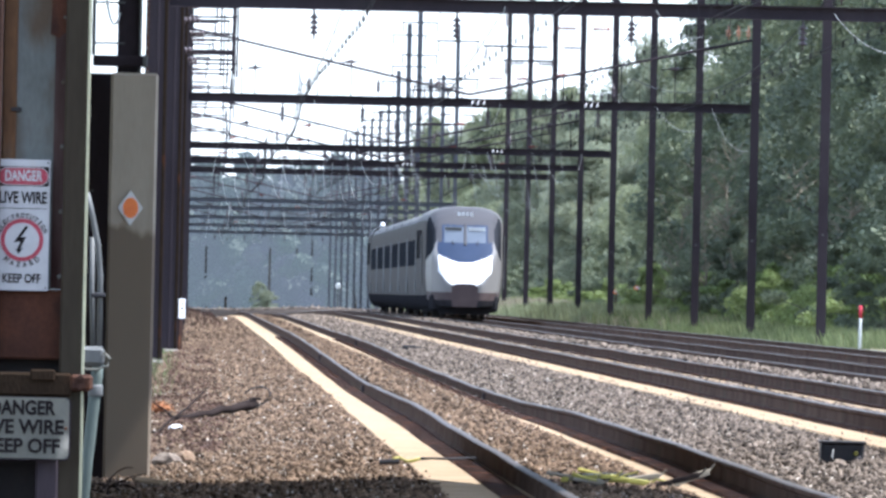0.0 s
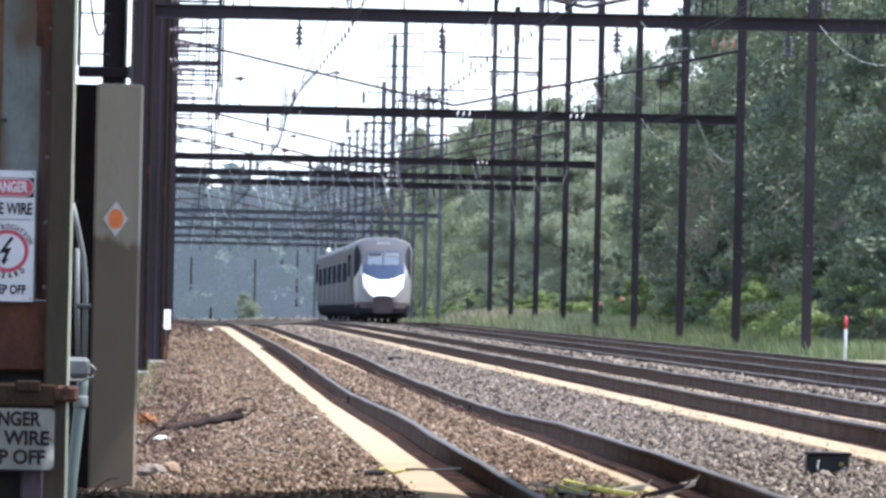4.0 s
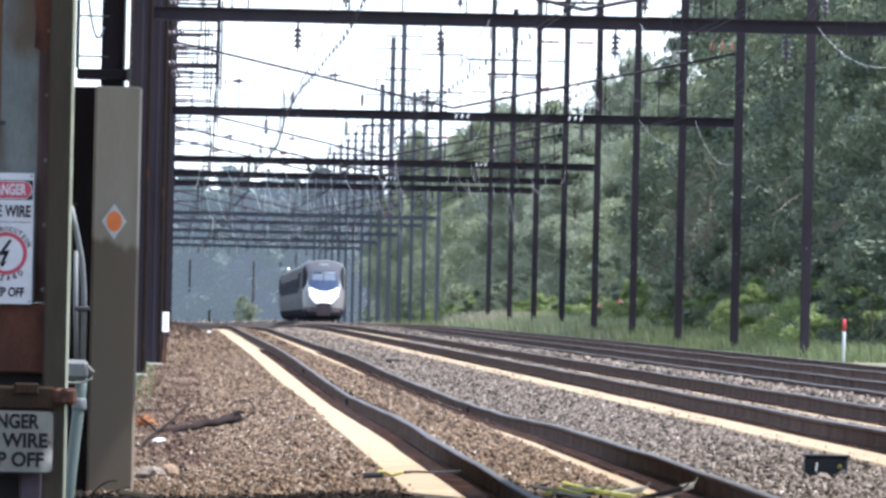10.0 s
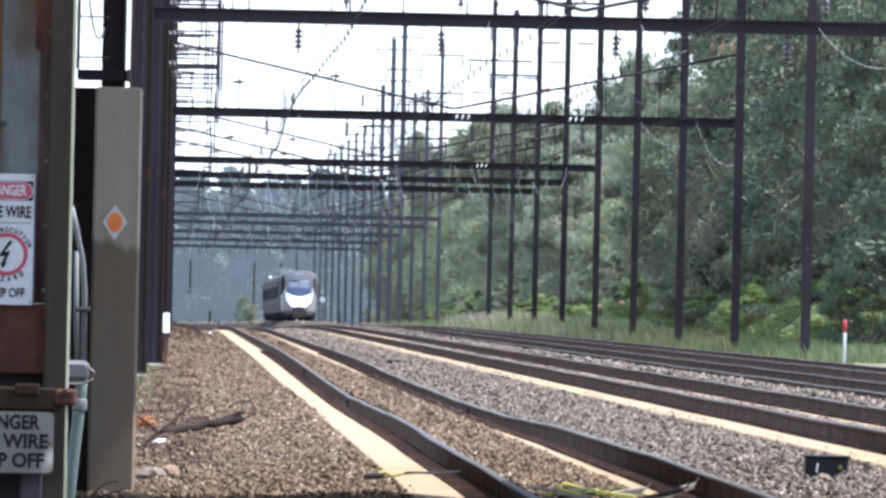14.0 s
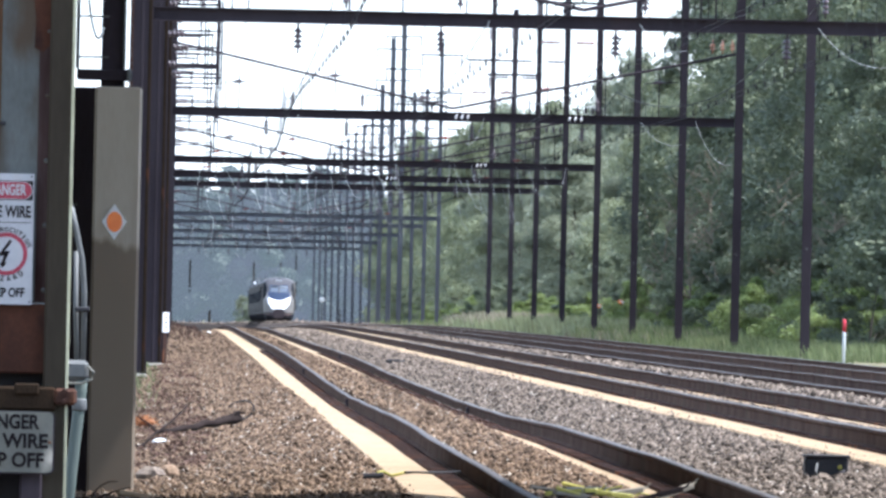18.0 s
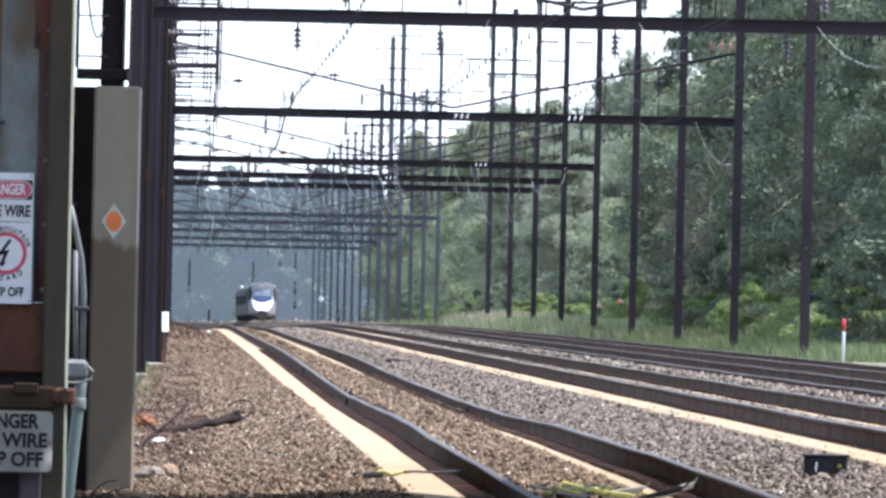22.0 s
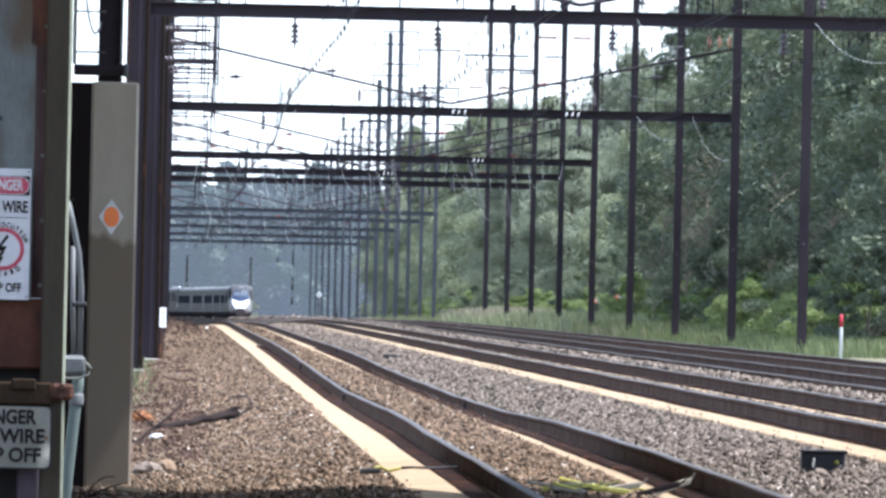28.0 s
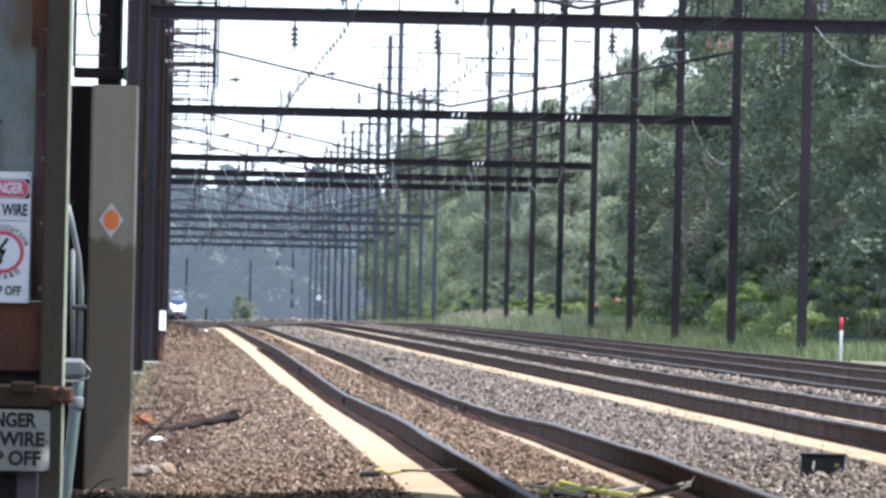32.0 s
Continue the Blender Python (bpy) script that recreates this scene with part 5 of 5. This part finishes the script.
        part("bolt", Geo().lathe([(0.012, 0), (0.012, 0.02)], 6, pose(-0.33, 0.29, z, 90, 0, 0)), "galv", ob)
    return ob


concrete_post()
dm = thing("diamond_sign", "white diamond plate with an orange disc on the concrete post", "marker sign", pose(-0.596, 135.79, 1.826) @ Matrix.Diagonal((1.056, 1.056, 1.056, 1)))
part("plate", Geo().plate([(0, -0.145), (0.102, 0), (0, 0.145), (-0.102, 0)], -0.01, 0.008), "white_glaze", dm)
part("disc", Geo().plate(oval(0.002, 0.0, 0.063, 0.083), -0.013, 0.003), "orange", dm, "orange oval disc")


def block_wall():
    ob = thing("block_wall", "plain grey block wall behind the column", "wall", pose(-4.6, 109.55, -0.8))
    upright("core", 0, 3.2, 0.02, 0.4, 0, 6.6, "block", ob, "grey mortar core")
    me = Geo().box(0.004, 0.396, 0, 0.3, 0.004, 0.196, 0.006).mesh("block", "block")
    for j in range(33):
        for i in range(4, 8):
            b = new("block", me)
            b.parent = ob
            b.location = (0.4 * i + (0.2 if j % 2 else 0) - 0.2, 0, 0.2 * j)
    return ob


block_wall()
hazard_sign(pose(-1.67, 109.53, 2.40))


def brambles(m, seed, count, reach, material, label):
    r = random.Random(seed)
    ob = thing("bramble", label, "dry twigs", m)
    for k in range(count):
        x, z = r.uniform(-0.3, 0.3), 0.0
        pts = [(x, r.uniform(-0.2, 0.2), z)]
        a = r.uniform(0.2, 2.9)
        for j in range(6):
            a += r.uniform(-0.6, 0.6)
            pts.append((pts[-1][0] + reach / 6 * math.cos(a), pts[-1][1] + r.uniform(-0.05, 0.05), max(0.03, pts[-1][2] + reach / 6 * math.sin(a))))
        part("twig", Geo().tube(pts, 0.009, 5, 0.004), material, ob)
    return ob


brambles(pose(-1.78, 106, -0.6), 1, 26, 1.15, "twig", "tangle of pale dry brambles by the wall")
brambles(pose(-1.74, 103, -0.6), 5, 16, 0.9, "twig", "low pale dry brambles by the wall")
brambles(pose(-0.62, 126, -0.52), 4, 6, 0.4, "wood", "dark twigs at the foot of the concrete post")

# ---- small things lying on the ballast ----
def fallen_pole():
    ob = thing("fallen_branch", "dark broken timber with a wire loop lying on the ballast", "fallen timber", pose(0.13, 190, -0.42))
    part("trunk", Geo().tube([(-0.35, -0.5, 0.0), (-0.22, -0.35, 0.01), (-0.1, -0.2, 0.045), (0.05, 0.0, 0.055), (0.17, 0.2, 0.11), (0.3, 0.35, 0.11), (0.42, 0.6, 0.155), (0.52, 0.9, 0.15), (0.6, 0.95, 0.19)], 0.036, 7, 0.06), "wood", ob, "", True)
    part("splinter", Geo().tube([(0.44, 0.8, 0.17), (0.58, 0.95, 0.25), (0.66, 1.0, 0.24)], 0.035, 6, 0.012), "wood", ob)
    part("wire_loop", Geo().tube([(0.60 + 0.16 * math.cos(a) + 0.05 * math.sin(a), 0.9, 0.27 + 0.12 * math.sin(a)) for a in np.linspace(-2.4, 2.9, 16)], 0.011, 6), "dark", ob, "dark bent wire loop", True)
    return ob


fallen_pole()
ds = thing("fallen_branch", "forked dark dead branch propped on the ballast", "fallen branch", pose(0, 173, 0))
part("stem", Geo().tube([(-0.52, -0.5, -0.55), (-0.3, 0, -0.33), (-0.08, 0.3, -0.16), (0.09, 0.6, 0.02)], 0.021, 7, 0.009), "wood", ds, "", True)
part("fork", Geo().tube([(-0.24, 0.1, -0.28), (-0.33, 0.2, -0.2), (-0.46, 0.2, -0.12)], 0.014, 6, 0.006), "wood", ds, "", True)
part("twig", Geo().tube([(-0.52, 0.4, -0.44), (-0.2, 0.6, -0.46), (0.05, 0.8, -0.42)], 0.014, 6, 0.006), "wood", ds, "", True)
part("twig", Geo().tube([(-0.10, 0.3, -0.18), (-0.02, 0.4, -0.2), (0.05, 0.4, -0.17)], 0.007, 5, 0.004), "wood", ds, "", True)
rl = tagged(new("weed", raw(leaves(77, [(-0.42, 202, -0.40), (-0.34, 202.1, -0.42), (-0.48, 201.9, -0.38)], [0.1, 0.1, 0.1], 160, 0.035), "weed", "dead_leaf")), "orange brown withered weed on the shoulder", "weed", kind="stuff")


def rock(name, x, y, z, sx, sy, sz, material, label, seed):
    bm = bmesh.new()
    bmesh.ops.create_icosphere(bm, subdivisions=2, radius=1)
    for v in bm.verts:
        k = 1 + 0.28 * noise.noise(v.co * 1.4 + Vector((seed, 0, 0)))
        v.co = Vector((v.co.x * sx * k, v.co.y * sy * k, v.co.z * sz * k))
    me = bpy.data.meshes.new(name)
    bm.to_mesh(me)
    bm.free()
    me.materials.append(M[material])
    ob = new(name, me)
    ob.location = (x, y, z)
    return tagged(ob, label, name.replace("_", " "))


rock("rock", -0.255, 143.6, -0.42, 0.13, 0.14, 0.085, "greystone", "grey rounded rock on the shoulder", 2)
rock("rock", -0.08, 143.9, -0.41, 0.10, 0.14, 0.085, "stone", "brown grey rock on the shoulder", 3)
rock("paper_scrap", -0.2, 178, -0.43, 0.1, 0.2, 0.035, "white", "crumpled white scrap on the ballast", 4)
rock("stone", 1.2, 690, -0.25, 0.09, 0.2, 0.07, "white", "pale stone on the shoulder", 5)

mk = thing("marker_post", "short wooden post with a white plate on the shoulder", "marker post", pose(-0.41, 400, 0, 0, 0, 38))
part("post", Geo().box(-0.06, 0.06, 0, 0.1, -0.7, 0.36, 0.01), "rust", mk)
part("plate", Geo().box(-0.115, 0.115, -0.02, -0.003, 0.34, 0.84, 0.006), "white_glaze", mk, "white plate")
for k in range(3):
    part("marking", Geo().box(-0.02, 0.03, -0.027, -0.0215, 0.44 + 0.12 * k, 0.50 + 0.12 * k), "galv", mk, "grey bar")

hose = thing("hose", "yellow hose with a black coupling across the tie ends", "hose", pose(0, 126, 0))
part("tube", Geo().tube([(1.58, -0.2, -0.17), (1.63, -0.1, -0.16), (1.69, 0, -0.19), (1.74, 0, -0.185), (1.80, 0, -0.165)], 0.012, 8), "yellow", hose, "", True)
part("dark_length", Geo().tube([(1.80, 0, -0.165), (1.9, -0.1, -0.16), (2.02, -0.1, -0.163), (2.12, 0, -0.158), (2.25, 0.1, -0.15)], 0.009, 8), "dark", hose, "dark length of hose", True)
part("coupling", Geo().tube([(1.47, -0.2, -0.20), (1.63, -0.2, -0.19)], 0.024, 8), "dark", hose, "black coupling")
part("cable", Geo().tube([(1.7, 0.3, -0.19), (1.9, 0.3, -0.165), (2.2, 0.4, -0.16)], 0.007, 6), "dark", hose)

rd = random.Random(21)
for k, (x, y, ln, a, mm, lab) in enumerate([(2.8, 120, 0.36, 4, "yellow", "yellow plastic strip between the rails"), (3.05, 119.3, 0.34, -6, "yellow", "yellow plastic strip between the rails"), (3.2, 120.4, 0.28, 10, "twig", "pale splintered wood between the rails"),
                                        (3.42, 119, 0.36, 16, "wood", "weathered wood stick between the rails"), (2.95, 121.5, 0.4, 2, "galv", "grey metal strip between the rails"), (3.55, 120.3, 0.34, 20, "twig", "pale wood stick between the rails"), (2.75, 118.6, 0.22, -8, "twig", "short pale stick between the rails")]):
    ob = thing("debris_strip", lab, "debris", pose(x * 0.903 + 0.17, y * 0.903, -0.09, 0, -a, rd.uniform(-25, 25)))
    part("strip", Geo().box(-ln / 2, ln / 2, -0.05, 0.05, -0.016, 0.022, 0.006), mm, ob)
    part("curled_end", Geo().tube([(ln / 2 - 0.03, 0, 0), (ln / 2 + 0.03, 0.01, 0.012), (ln / 2 + 0.06, 0, 0.04)], 0.012, 6, 0.006), mm, ob)

for k in range(14):
    mm, lab = rd.choice((("wood", "dark splintered stick between the rails"), ("yellow", "olive yellow plastic scrap between the rails"), ("wood", "dark splintered stick between the rails"), ("twig", "pale dry stalk between the rails")))
    x, y, ln = rd.uniform(2.5, 3.3), rd.uniform(106.5, 110.5), rd.uniform(0.12, 0.3)
    ob = thing("debris_stick", lab, "debris", pose(x, y, rd.uniform(-0.1, -0.06), 0, rd.uniform(-22, 14), rd.uniform(-40, 40)))
    part("stick", Geo().tube([(-ln / 2, 0, 0), (0, rd.uniform(-0.02, 0.02), rd.uniform(-0.01, 0.02)), (ln / 2, 0, 0)], rd.uniform(0.008, 0.018), 6, 0.006), mm, ob)

bx = thing("trackside_box", "open black trackside box with a yellow spot between two tracks", "trackside box", pose(5.03, 122.7, -0.10) @ Matrix.Scale(0.93, 4))
part("body", Geo().box(-0.18, 0.18, 0.03, 0.4, 0, 0.17, 0.012), "dark", bx)
part("lid", Geo().box(-0.195, 0.195, -0.01, 0.42, 0.17, 0.19, 0.006), "dark", bx)
part("cable_stub", Geo().tube([(-0.08, 0.0, 0.0), (-0.095, -0.05, 0.06), (-0.08, -0.02, 0.12)], 0.016, 7, 0.01), "galv", bx, "", True)
part("cable_stub", Geo().tube([(0.06, -0.05, 0.0), (0.1, -0.1, 0.03), (0.15, -0.1, 0.06)], 0.02, 7, 0.015), "dark", bx, "", True)
part("yellow_spot", Geo().lathe([(0.005, -0.01), (0.022, -0.01), (0.016, 0.012)], 8, pose(0.11, 0.02, 0.09, 90, 0, 0)), "yellow", bx, "yellow spot")
for k, (x, y) in enumerate([(5.19, 121.4), (5.26, 121.8), (4.94, 121.1), (5.22, 120.9)]):
    rock("rock", x, y, -0.08, 0.05, 0.08, 0.035, "greystone", "pale rock beside the black box", 30 + k)

sb = thing("trackside_box", "small dark box on the ballast between two tracks", "trackside box", pose(4.67, 347, -0.17))
part("body", Geo().box(-0.16, 0.14, 0, 0.3, 0, 0.14, 0.02), "dark", sb)
part("cable_stub", Geo().tube([(0.12, 0.1, 0.08), (0.22, 0.1, 0.10), (0.34, 0.1, 0.03)], 0.025, 7), "dark", sb)

tp = thing("marker_post", "white tube post with a red top in the grass", "marker post", pose(17.6, 420, -0.21))
part("tube", Geo().lathe([(0.042, -0.3), (0.042, 0.90), (0.038, 0.92)], 12), "white", tp, "", True)
part("red_top", Geo().lathe([(0.046, 0.915), (0.046, 1.22), (0.03, 1.25)], 12), "red", tp, "red top", True)


def stake(x, y, h, label):
    ob = thing("lineside_stake", label, "stake", pose(x, y, -0.15), group="orange tipped stakes")
    part("stake", Geo().tube([(0, 0, -0.3), (0.02, 0, h)], 0.035, 7), "rust", ob)
    part("tip", Geo().box(-0.14, 0.08, -0.03, 0.03, h - 0.02, h + 0.16, 0.03), "orange", ob, "orange tip")
    part("ribbon", Geo().plate([(-0.1, h + 0.12), (0.12, h - 0.02), (0.16, h + 0.02), (0.0, h + 0.16)], -0.05, 0.006), "white", ob, "pale ribbon")


dt = thing("dead_tree", "pale bare dead limbs leaning at the edge of the wood", "dead tree", pose(24.2, 815, 0))
part("trunk", Geo().tube([(0.9, 0.4, -0.4), (0.6, 0.2, 3.0), (-0.2, 0, 5.5), (-1.2, 0, 8.5)], 0.09, 7, 0.03), "twig", dt)
part("limb", Geo().tube([(-1.3, -0.3, 5.3), (-0.5, -0.3, 4.3), (0.5, -0.2, 3.2), (1.0, 0.0, 2.6)], 0.035, 6, 0.05), "twig", dt)
part("limb", Geo().tube([(2.4, -0.3, 4.2), (3.2, -0.3, 2.6), (3.9, -0.2, 1.5), (4.6, 0.0, -0.3)], 0.035, 6, 0.05), "twig", dt)
part("limb", Geo().tube([(0.6, 0.2, 3.0), (1.6, 0, 3.9), (2.4, -0.3, 4.2)], 0.05, 6, 0.03), "twig", dt)
stake(22.55, 546, 1.5, "thin rusty stake with an orange tip by the white post")
stake(20.06, 760, 1.38, "orange tipped stake in the grass")
stake(21.1, 760, 1.62, "thin orange tipped stake in the grass")

pk = thing("plank", "short broken pale plank lying by the concrete post", "plank", pose(-0.33, 129, -0.43, 0, 8, 12))
part("board", Geo().box(-0.17, 0.17, -0.06, 0.06, -0.02, 0.02, 0.006), "tie", pk)


def bare_sapling(x, y, z, height, seed):
    """A leafless sapling hung with grey vines."""
    r = random.Random(seed)
    ob = thing("bare_sapling", "leafless grey sapling hung with dry vines", "dead tree", pose(x, y, z), group="bare saplings")
    lean = r.uniform(-0.12, 0.12)
    part("trunk", Geo().tube([(0, 0, -0.3), (lean * 0.4 * height, 0, height * 0.45), (lean * height, 0, height)], 0.05, 6, 0.015), "twig", ob)
    for k in range(38):
        u = r.uniform(0.15, 0.95)
        a, ln = r.uniform(0, 6.283), r.uniform(0.12, 0.3) * height
        p = Vector((lean * height * u, 0, height * u))
        d = Vector((math.cos(a), 0.6 * math.sin(a), r.uniform(0.2, 1.5))).normalized()
        sag = Vector((0, 0, -0.25 * ln * r.random()))
        q = p + d * ln
        side = Vector((r.uniform(-0.5, 0.5), 0, r.uniform(0.2, 0.8))) * ln * 0.5
        g = Geo().tube([p, p + d * ln * 0.5 + sag * 0.3, q + sag], 0.03, 5, 0.012)
        g.tube([p + d * ln * 0.5 + sag * 0.3, p + d * ln * 0.6 + side], 0.012, 5, 0.006)
        part("branch", g, "twig", ob)
    return ob


for k, (px, py, h) in enumerate(((22.6, 700, 7.4), (23.5, 690, 6.6), (24.3, 715, 8.2), (22.2, 742, 5.6), (24.3, 560, 4.2), (23.9, 588, 5.4), (24.2, 640, 6.8))):
    bare_sapling(px, py, -0.15, h, 90 + k)

sg = thing("dwarf_signal", "far white round signal on a thin post", "signal", pose(14.85, 1680, -0.95))
part("post", Geo().tube([(0, 0, -0.8), (0, 0, 2.2)], 0.06, 8), "steel", sg)
part("disc", Geo().lathe([(0.02, -0.03), (0.28, -0.03), (0.3, 0.0), (0.28, 0.03)], 18, pose(0, -0.1, 2.45, 90, 0, 0)), "white", sg, "white round face")


# ---- unseen overhead deck, added to shade the nearest ballast and the post ----
rb = thing("road_bridge", "plain concrete bridge deck crossing askew over the railway", "bridge")
# Outline set so that the shadow's edge falls right in the camera's view.
outline = [(-25, 139.0), (4.55, 139.0), (4.6, 133.4), (7.45, 112.5), (8.9, 99), (-25, 99)]
part("deck", Geo().put([(x, y, z) for z in (9.0, 9.5) for x, y in outline], [(0, 1, 2, 3, 4, 5), (11, 10, 9, 8, 7, 6)] + [(i, (i + 1) % 6, (i + 1) % 6 + 6, i + 6) for i in range(6)]), "concrete", rb)
part("pier", Geo().box(-12.5, -11, 103, 138, -1.5, 9.0, 0.1), "concrete", rb)
motions()
